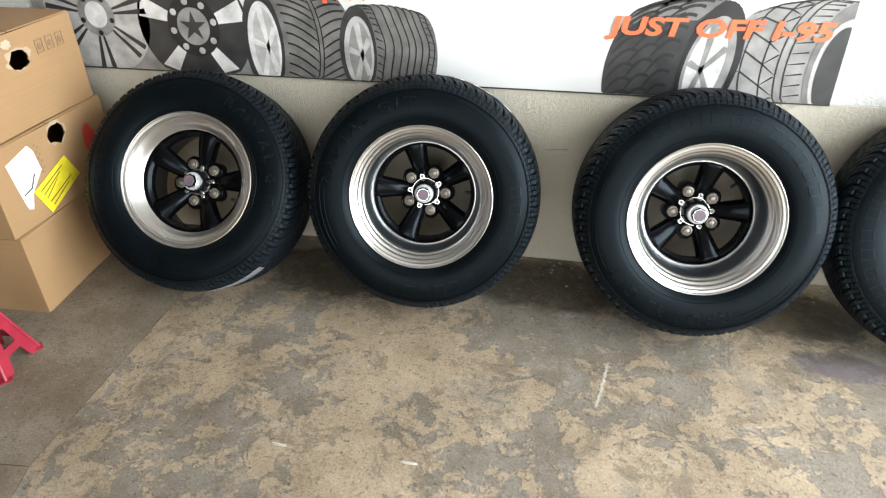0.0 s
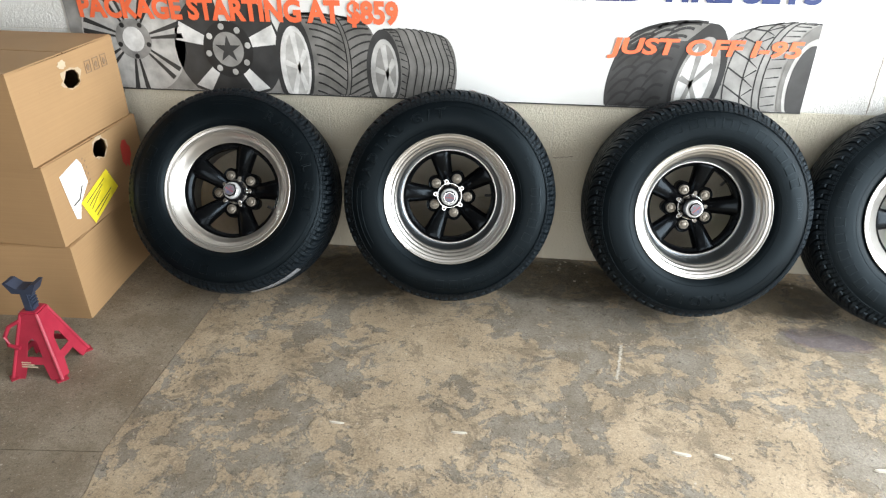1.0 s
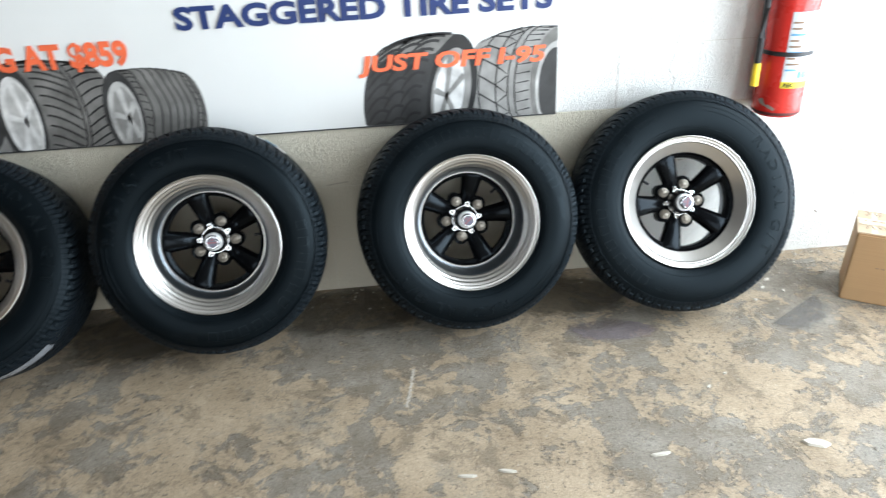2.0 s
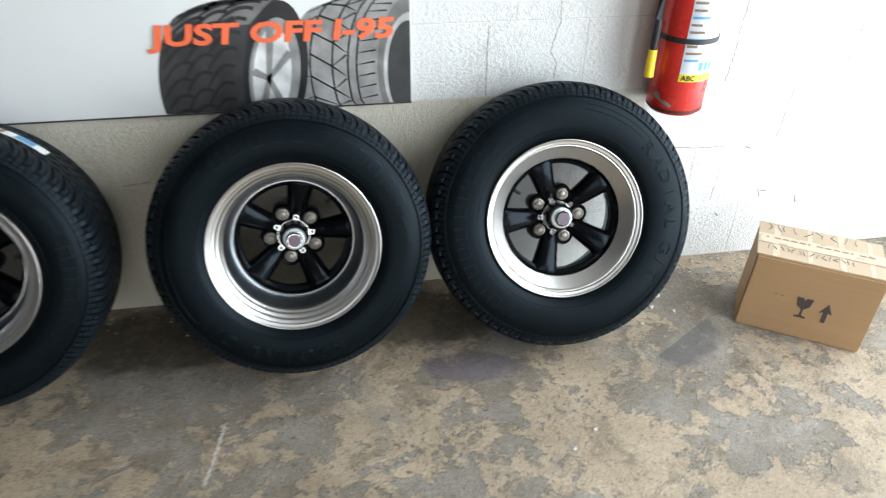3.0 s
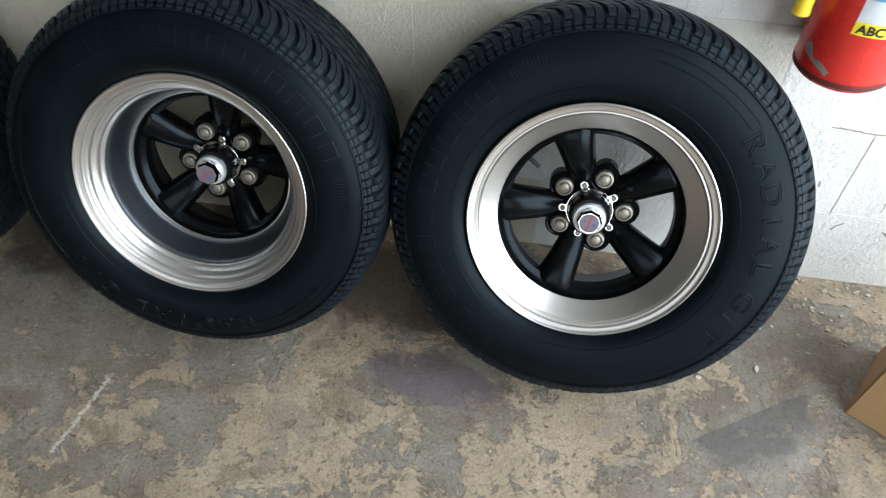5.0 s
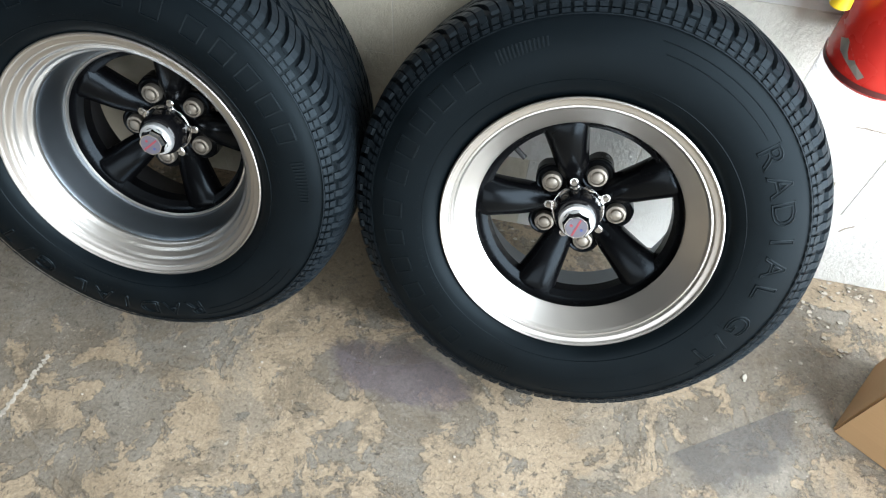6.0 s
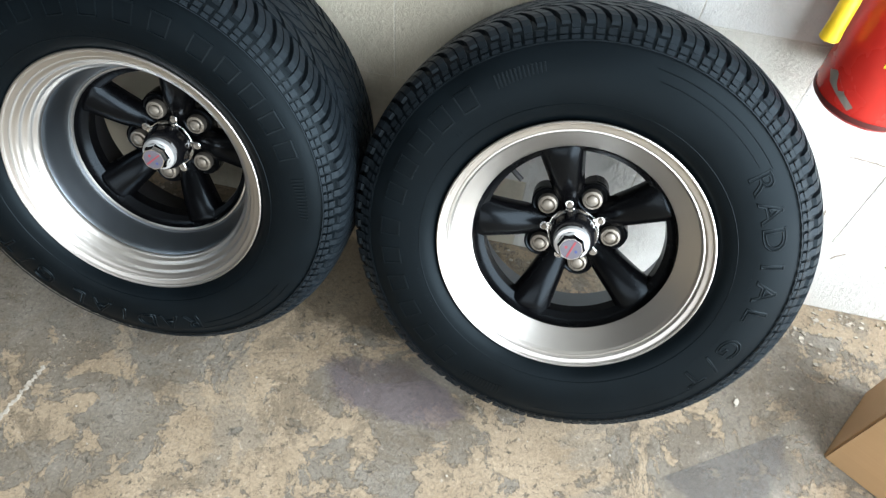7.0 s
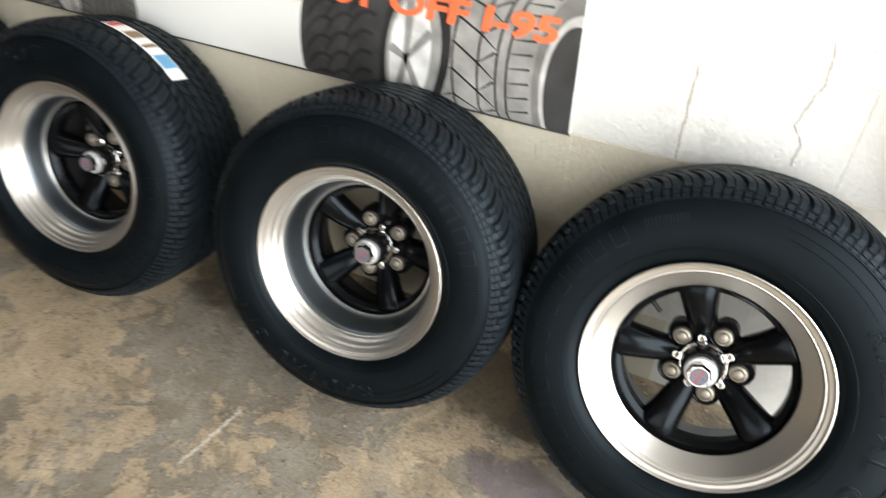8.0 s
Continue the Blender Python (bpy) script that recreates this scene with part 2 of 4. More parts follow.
CRACK = plain("crack_dirt", (0.34, 0.29, 0.23), 0.9)
PURPLE_STAIN = stain_shade_material("purple_oil_stain", (0.17, 0.14, 0.155), 0.5, 0.5)
# dark tint for the small carton's cast shadow, painted on the floor
BOX_SHADOW = stain_shade_material("painted_box_shadow", (0.13, 0.125, 0.12), 0.55, 0.46)
DAMP_SHADE = stain_shade_material("damp_and_shade", (0.075, 0.062, 0.042), 0.55, 0.55)


# ---------------------------------------------------------------- mesh helpers
def mesh_of(name, bm, mat, smooth=False):
    me = bpy.data.meshes.new(name)
    bm.normal_update()
    bm.to_mesh(me)
    bm.free()
    me.materials.append(mat)
    if smooth:
        me.polygons.foreach_set("use_smooth", [True] * len(me.polygons))
        me.set_sharp_from_angle(angle=radians(38))
    return me


def part(name, bm, mat, parent=None, label="", smooth=False, at=None):
    ob = new(name, mesh_of(name, bm, mat, smooth) if isinstance(bm, bmesh.types.BMesh) else bm)
    if parent:
        ob.parent = parent
    if at is not None:
        ob.matrix_local = at
    return tagged(ob, label)


def thing(name, at, label, category, group="", kind=""):
    ob = new(name)
    ob.empty_display_size = 0.05
    ob.matrix_world = at
    return tagged(ob, label, category, group, kind)


def box(bm, lo, hi, bevel=0.0, m=None):
    """An axis-aligned box from corner lo to corner hi, its edges rounded."""
    sub = bmesh.new()
    bmesh.ops.create_cube(sub, size=1)
    for v in sub.verts:
        v.co = Vector([lo[i] + (v.co[i] + 0.5) * (hi[i] - lo[i]) for i in range(3)])
    if bevel:
        bmesh.ops.bevel(sub, geom=list(sub.edges), offset=bevel, segments=2, affect="EDGES")
    join(bm, sub, m)
    return bm


def join(bm, sub, m=None):
    if m is not None:
        sub.transform(m)
    tmp = bpy.data.meshes.new("tmp")
    sub.to_mesh(tmp)
    sub.free()
    bm.from_mesh(tmp)
    bpy.data.meshes.remove(tmp)


def lathe(bm, profile, segs=96, m=None, closed=False):
    """Turn a profile of (radius, height) round z."""
    sub = bmesh.new()
    rings = []
    for r, z in profile:
        if r < 1e-6:
            rings.append([sub.verts.new((0, 0, z))] * segs)
        else:
            rings.append([sub.verts.new((r * math.cos(2 * math.pi * i / segs), r * math.sin(2 * math.pi * i / segs), z)) for i in range(segs)])
    pairs = list(zip(rings, rings[1:])) + ([(rings[-1], rings[0])] if closed else [])
    for a, b in pairs:
        for i in range(segs):
            j = (i + 1) % segs
            quad = []
            for v in (a[i], a[j], b[j], b[i]):
                if v not in quad:
                    quad.append(v)
            if len(quad) > 2:
                sub.faces.new(quad)
    bmesh.ops.recalc_face_normals(sub, faces=list(sub.faces))
    join(bm, sub, m)
    return bm


def loft(bm, rings, caps=True, m=None):
    """Skin a row of closed outlines that have equally many points."""
    sub = bmesh.new()
    vs = [[sub.verts.new(p) for p in ring] for ring in rings]
    k = len(vs[0])
    for a, b in zip(vs, vs[1:]):
        for i in range(k):
            sub.faces.new((a[i], a[(i + 1) % k], b[(i + 1) % k], b[i]))
    if caps:
        sub.faces.new(vs[0][::-1])
        sub.faces.new(vs[-1])
    bmesh.ops.recalc_face_normals(sub, faces=list(sub.faces))
    join(bm, sub, m)
    return bm


def tube(bm, points, radius, sides=10, m=None):
    pts = [Vector(p) for p in points]
    rings = []
    for i, p in enumerate(pts):
        d = (pts[min(i + 1, len(pts) - 1)] - pts[max(i - 1, 0)]).normalized()
        q = d.to_track_quat("Z", "Y")
        rings.append([p + q @ Vector((radius * math.cos(2 * math.pi * k / sides), radius * math.sin(2 * math.pi * k / sides), 0)) for k in range(sides)])
    return loft(bm, rings, True, m)


def sheet(bm, outline, holes=(), thick=0.003, m=None):
    """A flat panel in its own xy plane, cut to an outline with holes through it, and thickened downwards."""
    sub = bmesh.new()
    for loop in (outline, *holes):
        vs = [sub.verts.new((x, y, 0)) for x, y in loop]
        for i in range(len(vs)):
            sub.edges.new((vs[i], vs[(i + 1) % len(vs)]))
    bmesh.ops.triangle_fill(sub, use_beauty=True, edges=list(sub.edges))
    for f in sub.faces:
        if f.normal.z < 0:
            f.normal_flip()
    if thick:
        out = bmesh.ops.extrude_face_region(sub, geom=list(sub.faces))
        for v in [g for g in out["geom"] if isinstance(g, bmesh.types.BMVert)]:
            v.co.z -= thick
        bmesh.ops.recalc_face_normals(sub, faces=list(sub.faces))
    join(bm, sub, m)
    return bm


def letters(text, size, extrude=0.0004, outline=0.0, shear=0.0, bold=0.0):
    """The built-in font as a mesh in its own xy plane; outline: stroke the edges alone with that thickness."""
    cu = bpy.data.curves.new("letters", "FONT")
    cu.body, cu.size, cu.shear, cu.offset = text, size, shear, bold
    cu.resolution_u = 3
    if outline:
        cu.fill_mode, cu.bevel_depth, cu.bevel_resolution = "NONE", outline, 0
    else:
        cu.extrude = extrude
    ob = bpy.data.objects.new("letters", cu)
    scene.collection.objects.link(ob)
    me = bpy.data.meshes.new_from_object(ob.evaluated_get(bpy.context.evaluated_depsgraph_get()))
    bm = bmesh.new()
    bm.from_mesh(me)
    bpy.data.objects.remove(ob)
    bpy.data.curves.remove(cu)
    bpy.data.meshes.remove(me)
    return bm


def fit_to(bm, x0, x1, y0, y1):
    xs, ys = [v.co.x for v in bm.verts], [v.co.y for v in bm.verts]
    for v in bm.verts:
        v.co.x = x0 + (v.co.x - min(xs)) / (max(xs) - min(xs)) * (x1 - x0)
        v.co.y = y0 + (v.co.y - min(ys)) / (max(ys) - min(ys)) * (y1 - y0)
    return bm


# ---------------------------------------------------------------- the room
WALL_Y = 2.066
COURSE, BLOCK, FIRST = 0.2045, 0.4, -0.001
top = 3.4

ground = bmesh.new()
bmesh.ops.create_grid(ground, x_segments=1, y_segments=1, size=400)
tagged(part("ground", ground, GROUND, at=pose(0, 0, -0.05)), "flat pale concrete ground outside the shop", "ground", kind="structure")

floor = tagged(part("floor", box(bmesh.new(), (-5, -4.2, -0.045), (3.70, WALL_Y, -0.004)), SLAB_GAP), "worn patchy concrete shop floor in slabs", "floor", kind="structure")


def slab(outline, mat):
    part("slab", sheet(bmesh.new(), outline, (), 0.03), mat, floor)


slab([(-0.086, WALL_Y), (3.70, WALL_Y), (3.70, -4.2), (0.200, -4.2), (-0.060, 0.80), (-0.090, 0.92)], FLOOR_MAIN)
slab([(-5, WALL_Y), (-0.0885, WALL_Y), (-0.0925, 0.9205), (-5, 0.4545)], FLOOR_LEFT)
slab([(-5, 0.452), (-0.0915, 0.918), (-0.0625, 0.80), (0.1975, -4.2), (-5, -4.2)], FLOOR_LEFT)


def plain_wall(name, lo, hi, openings, axis, label):
    """A wall with openings cut right through; axis 'x': the wall runs along x."""
    (a0, z0), (a1, z1), c0, c1 = (lo[0], lo[2]), (hi[0], hi[2]), lo[1], hi[1]
    bm = bmesh.new()
    sheet(bm, [(a0, z0), (a1, z0), (a1, z1), (a0, z1)], openings, c1 - c0)
    turn = Matrix(((1, 0, 0, 0), (0, 0, -1, c0), (0, 1, 0, 0), (0, 0, 0, 1))) if axis == "x" else Matrix(((0, 0, 1, c1), (1, 0, 0, 0), (0, 1, 0, 0), (0, 0, 0, 1)))
    bm.transform(turn)
    return tagged(part(name, bm, GREY_WALL), label, "wall", kind="structure")


plain_wall("wall_east", (-4.2, 3.70, 0), (WALL_Y + 0.2, 3.90, top), [[(-1.75, 0.002), (1.97, 0.002), (1.97, 2.9), (-1.75, 2.9)]], "y", "grey painted wall with an open roll-up door")
plain_wall("wall_west", (-4.2, -5.2, 0), (WALL_Y + 0.2, -5.0, top), [], "y", "grey painted block wall")
plain_wall("wall_south", (-5.2, -4.4, 0), (3.90, -4.2, top), [[(-0.4, 0.002), (3.5, 0.002), (3.5, 3.0), (-0.4, 3.0)]], "x", "grey painted wall with an open roll-up door")
tagged(part("ceiling", box(bmesh.new(), (-5.2, -4.4, top), (3.90, WALL_Y + 0.2, top + 0.15)), CEILING), "plain dark grey ceiling", "ceiling", kind="structure")

wall_north = tagged(part("wall_north", box(bmesh.new(), (-5.2, WALL_Y + 0.0018, -0.04), (3.90, WALL_Y + 0.2, top)), MORTAR),
                    "painted concrete block wall, white above a cream lower band", "wall", kind="structure")


# ---------------------------------------------------------------- banner on the wall
BAN_X0, BAN_X1, BAN_Z0, BAN_Z1 = -0.68, 1.838, 0.613, 1.43
banner = tagged(part("banner", box(bmesh.new(), (BAN_X0, WALL_Y - 0.006, BAN_Z0), (BAN_X1, WALL_Y - 0.001, BAN_Z1), 0.001), BANNER_WHITE),
                "white vinyl shop banner printed with tyres and slogans", "banner")
ON_WALL = Matrix(((1, 0, 0, 0), (0, 0, -1, WALL_Y - 0.006), (0, 1, 0, 0), (0, 0, 0, 1)))


def printed(name, bm, ink, layer, label=""):
    """Lay flat artwork drawn in x and z on the banner."""
    bm.transform(ON_WALL @ Matrix.Translation((0, 0, 0.0006 * layer)))
    return part(name, bm, INK[ink], banner, label)


def clip(p):
    return (min(max(p[0], BAN_X0 + 0.002), BAN_X1 - 0.002), max(p[1], BAN_Z0 + 0.002))


def oval(cx, cz, rx, rz, a0=0.0, a1=360.0, n=40, tilt=0.0):
    c, s = math.cos(radians(tilt)), math.sin(radians(tilt))
    out = []
    for i in range(n if a1 - a0 > 359 else n + 1):
        a = radians(a0 + (a1 - a0) * i / n)
        x, z = rx * math.cos(a), rz * math.sin(a)
        out.append((cx + c * x - s * z, cz + s * x + c * z))
    return out


def flat(bm, outline):
    """A filled flat shape, kept inside the banner."""
    pts = []
    for p in (clip(q) for q in outline):
        if not pts or (Vector(p) - Vector(pts[-1])).length > 1e-5:
            pts.append(p)
    if (Vector(pts[0]) - Vector(pts[-1])).length < 1e-5:
        pts.pop()
    if len(pts) > 2:
        f = bm.faces.new([bm.verts.new((x, z, 0)) for x, z in pts])
        f.normal_update()
        if f.normal.z < 0:
            f.normal_flip()
    return bm


def stroke(bm, points, width):
    """A drawn line of flat quads, thinning out at its end."""
    pts = [Vector(p) for p in points]
    for i, (a, b) in enumerate(zip(pts, pts[1:])):
        d = (b - a).normalized()
        nrm = Vector((-d.y, d.x)) * width / 2
        w1 = 0.35 if i == len(pts) - 2 else 1.0
        flat(bm, [tuple(a + nrm), tuple(b + nrm * w1), tuple(b - nrm * w1), tuple(a - nrm)])
    return bm


def printed_tyre(cx, cz, rx, rz, sweep, lean_x, inks, style, slant=0.0):
    """A printed tyre seen at three quarters: an oval of sidewall at cx, and its tread swept sideways by sweep."""
    tread, groove, side, rim, hole = inks
    sgn = 1 if sweep > 0 else -1

    def ink(name, bm, colour, layer):
        for v in bm.verts:
            v.co.x += slant * max(0.0, v.co.y - cz + 0.09)
        printed(name, bm, colour, layer)

    def tread_point(u, a):
        # u: 0 at the oval, 1 at the far shoulder; a: degrees round the oval
        k = 1 - 0.12 * u * u
        return (cx + sweep * u + rx * k * math.cos(radians(a)) + lean_x * u, cz + rz * (k + 0.05 * math.sin(math.pi * u)) * math.sin(radians(a)))
    a_in, a_out = (90, -75) if sgn > 0 else (90, 255)
    bm = bmesh.new()
    edge = [tread_point(0, 90)] + [tread_point(u / 8, 90) for u in range(1, 9)]
    edge += [tread_point(1, a_in + (a_out - a_in) * i / 20) for i in range(1, 21)]
    edge += [tread_point(0, a_out), (cx, cz)]
    flat(bm, edge)
    ink("printed_tread", bm, tread, 1)
    bm = bmesh.new()
    span = a_out - a_in
    if style == "v":
        for i in range(15):
            a = a_in + span * (i - 1) / 15
            stroke(bm, [tread_point(0.06 + 0.44 * k / 5, a + span * 0.12 * (k / 5) ** 1.5) for k in range(6)], 0.006)
            stroke(bm, [tread_point(0.97 - 0.42 * k / 5, a + span * 0.10 * (k / 5) ** 1.5) for k in range(6)], 0.006)
        for u in (0.5, 0.56):
            stroke(bm, [tread_point(u, a_in + span * i / 16) for i in range(17)], 0.004)
    elif style == "rib":
        for u in (0.13, 0.27, 0.40, 0.52, 0.63, 0.74, 0.85, 0.94):
            stroke(bm, [tread_point(u + 0.02 * math.sin(i), a_in + span * i / 16) for i in range(17)], 0.004)
        for i in range(16):
            stroke(bm, [tread_point(0.02, a_in + span * i / 16), tread_point(0.13, a_in + span * (i + 0.4) / 16)], 0.005)
            stroke(bm, [tread_point(0.86, a_in + span * i / 16), tread_point(0.98, a_in + span * (i + 0.3) / 16)], 0.003)
    elif style == "flame":
        for row, (u0, u1) in enumerate(((0.10, 0.42), (0.36, 0.68), (0.60, 0.95))):
            for i in range(11):
                a = a_in + span * (i + 0.35 * row) / 12
                stroke(bm, [tread_point(u0 + (u1 - u0) * k / 5, a + span * (0.10 * k / 5 - 0.05 * math.sin(math.pi * k / 5))) for k in range(6)], 0.009)
    else:
        for u in (0.24, 0.34, 0.52, 0.78):
            stroke(bm, [tread_point(u, a_in + span * i / 16) for i in range(17)], 0.0045)
        for i in range(9):
            a = a_in + span * i / 9
            stroke(bm, [tread_point(0.78, a), tread_point(0.52, a + span * 0.07), tread_point(0.36, a + span * 0.12)], 0.005)
            stroke(bm, [tread_point(0.36, a + span * 0.02), tread_point(0.52, a + span * 0.07)], 0.005)
            stroke(bm, [tread_point(0.80, a), tread_point(0.98, a + span * 0.04)], 0.003)
            for k in range(2):
                stroke(bm, [tread_point(0.03, a + span * k / 18), tread_point(0.22, a + span * (k / 18 + 0.012))], 0.005)
    ink("tread_pattern", bm, groove, 2)
    if style == "flame":
        # the paler crown of the printed tread, where its light falls
        bm = bmesh.new()
        a_mid = a_in + span * 0.26
        edge = [tread_point(0.05 + 0.9 * u / 8, a_in + span * 0.02) for u in range(9)] + [tread_point(0.95, a_in + span * k / 20) for k in range(1, 6)] + [tread_point(0.95 - 0.9 * u / 8, a_mid + span * 0.04 * math.sin(u * 1.9)) for u in range(9)]
        flat(bm, edge)
        ink("printed_tread_light", bm, "grey", 1.5)
    ink("printed_sidewall", flat(bmesh.new(), oval(cx, cz, rx, rz)), side, 3)
    ink("printed_rim", flat(bmesh.new(), oval(cx + 0.003 * sgn, cz - 0.004, rx * 0.80, rz * 0.80)), rim, 4)
    ink("printed_rim_well", flat(bmesh.new(), oval(cx + rx * 0.12 * sgn, cz - 0.006, rx * 0.60, rz * 0.70)), hole, 5)
    if style == "block":
        return
    bm = bmesh.new()
    for i in range(5):
        a = 0.5 + i * 2 * math.pi / 5
        hub = Vector((cx + rx * 0.22 * sgn, cz - 0.01))
        tip = Vector((cx + rx * 0.12 * sgn + rx * 0.6 * math.cos(a), cz - 0.006 + rz * 0.7 * math.sin(a)))
        d = (tip - hub).normalized()
        nrm = Vector((-d.y, d.x)) * 0.006
        flat(bm, [tuple(hub + nrm), tuple(tip + nrm * 1.7), tuple(tip - nrm * 1.7), tuple(hub - nrm)])
    ink("printed_spokes", bm, rim if rim != hole else "light", 6)


def printed_wheel(cx, cz, r, star):
    printed("printed_wheel_shade", flat(bmesh.new(), oval(cx, cz, r, r * 1.02)), "dark" if star else "light", 1)
    bm = bmesh.new()
    count = 5 if star else 7
    for i in range(count):
        for side in ((0,) if star else (-0.11, 0.11)):
            a = 2 * math.pi * i / count + (0.3 if star else 0.2) + side
            w = 0.20 if star else 0.055
            flat(bm, [(cx + 0.3 * r * math.cos(a - w), cz + 0.3 * r * math.sin(a - w)), (cx + 0.97 * r * math.cos(a - w * 0.9), cz + 0.97 * r * math.sin(a - w * 0.9)),
                      (cx + 0.97 * r * math.cos(a + w * 0.9), cz + 0.97 * r * math.sin(a + w * 0.9)), (cx + 0.3 * r * math.cos(a + w), cz + 0.3 * r * math.sin(a + w))])
    printed("printed_spokes", bm, "pale" if star else "dark", 2)
    if star:
        printed("printed_hub", flat(bmesh.new(), oval(cx, cz, 0.090, 0.097)), "black", 3)
        for i in range(8):
            a = i * math.pi / 4 + 0.2
            printed("printed_bolt", flat(bmesh.new(), oval(cx + 0.074 * math.cos(a), cz + 0.079 * math.sin(a), 0.011, 0.011, n=12)), "light", 4)
        printed("printed_hub_plate", flat(bmesh.new(), oval(cx, cz, 0.056, 0.060)), "mid", 4)
        bm = bmesh.new()
        for i in range(5):
            a = math.pi / 2 + i * 2 * math.pi / 5
            flat(bm, [(cx, cz), (cx + 0.018 * math.cos(a - 0.63), cz + 0.018 * math.sin(a - 0.63)), (cx + 0.048 * math.cos(a), cz + 0.050 * math.sin(a)), (cx + 0.018 * math.cos(a + 0.63), cz + 0.018 * math.sin(a + 0.63))])
        printed("printed_star", bm, "dark", 5)
    else:
        printed("printed_hub", flat(bmesh.new(), oval(cx, cz, 0.066, 0.07)), "mid", 3)
        printed("printed_hub_cap", flat(bmesh.new(), oval(cx, cz, 0.04, 0.043)), "pale", 4)
        for i in range(5):
            a = i * 2 * math.pi / 5 - 0.3
            printed("printed_bolt", flat(bmesh.new(), oval(cx + 0.056 * math.cos(a), cz + 0.059 * math.sin(a), 0.009, 0.009, n=10)), "black", 4)


# thin dark strip that draws the shadow line along the banner's bottom edge
part("banner_edge_shadow", box(bmesh.new(), (BAN_X0, WALL_Y - 0.0068, BAN_Z0 - 0.003), (BAN_X1, WALL_Y - 0.002, BAN_Z0 + 0.0015)), INK["dark"], banner)
# backing of the left-hand artwork, then the pictured wheels and tyres
printed("printed_backing", flat(bmesh.new(), [(-0.68, 0.615), (0.09, 0.615), (0.07, 0.90), (-0.68, 0.965)]), "mid", 0.4)
printed_wheel(-0.443, 0.790, 0.190, False)
printed_wheel(-0.098, 0.764, 0.195, True)
printed_tyre(0.138, 0.718, 0.068, 0.170, 0.242, 0.0, ("grey", "black", "dark", "pale", "light"), "v")
printed_tyre(0.452, 0.706, 0.060, 0.140, 0.200, 0.0, ("grey", "black", "dark", "light", "mid"), "rib")
printed_tyre(1.478, 0.708, 0.080, 0.182, -0.216, 0.0, ("dark", "black", "black", "mid", "pale"), "flame", 0.15)
printed_tyre(1.842, 0.704, 0.092, 0.190, -0.25, 0.02, ("mid", "black", "grey", "light", "dark"), "block")
printed("slogan", fit_to(letters("PACKAGE STARTING AT $859", 0.1, 0.0002, bold=0.0045), -0.622, 0.510, 0.850, 0.937), "orange", 8)
printed("slogan", fit_to(letters("STAGGERED TIRE SETS", 0.1, 0.0002, bold=0.004), 0.668, 1.815, 0.951, 1.020), "navy", 8)
printed("slogan", fit_to(letters("JUST OFF I-95", 0.1, 0.0002, shear=0.14, bold=0.0036), 1.197, 1.797, 0.774, 0.842), "orange", 8)
printed("slogan", fit_to(letters("WHEEL", 0.1, 0.0002, bold=0.0035), 0.02, 0.45, 1.085, 1.190), "orange", 8)


# ---------------------------------------------------------------- wheels leaning on the wall
R_LIP = 0.209
HUB_DEPTH = 0.060
HALF = [(0.198, -0.016), (0.207, -0.004), (0.214, 0.0030), (0.224, 0.0085), (0.240, 0.0125), (0.262, 0.0140), (0.285, 0.0118), (0.303, 0.0060), (0.3165, -0.0020),
        (0.3265, -0.0110), (0.3335, -0.0230), (0.3375, -0.0420), (0.3392, -0.0700), (0.3398, -0.1080)]
SECTION = HALF + [(r, -0.216 - z) for r, z in HALF[-2::-1]]
CROWN = [(0.3225, -0.0065), (0.3320, -0.0120), (0.3385, -0.0200), (0.3430, -0.0320), (0.3455, -0.0480), (0.3468, -0.0700), (0.3475, -0.1080)]


def crown(z):
    """Outer tread radius at a place across the tyre."""
    z = max(z, -0.216 - z)
    for (r0, z0), (r1, z1) in zip(CROWN, CROWN[1:]):
        if z0 >= z >= z1:
            return r0 + (r1 - r0) * (z0 - z) / (z0 - z1)
    return CROWN[0][0]


def tread_block(bm, line, half_width, base):
    """A raised rubber block along a line of (angle, z), half_width in radians; its foot sinks by base."""
    tops, feet = [], []
    for a, z in line:
        r = crown(z)
        for s, dst, rr in ((-1, tops, r), (1, tops, r), (-1.12, feet, r - base), (1.12, feet, r - base)):
            t = a + s * half_width
            dst.append(bm.verts.new((rr * math.cos(t), rr * math.sin(t), z)))
    k = len(line)
    for i in range(k - 1):
        a, b, c, d = tops[2 * i], tops[2 * i + 1], tops[2 * i + 3], tops[2 * i + 2]
        e, f, g, h = feet[2 * i], feet[2 * i + 1], feet[2 * i + 3], feet[2 * i + 2]
        bm.faces.new((a, b, c, d))
        bm.faces.new((a, d, h, e))
        bm.faces.new((b, f, g, c))
    bm.faces.new((tops[0], feet[0], feet[1], tops[1]))
    bm.faces.new((tops[-2], tops[-1], feet[-1], feet[-2]))


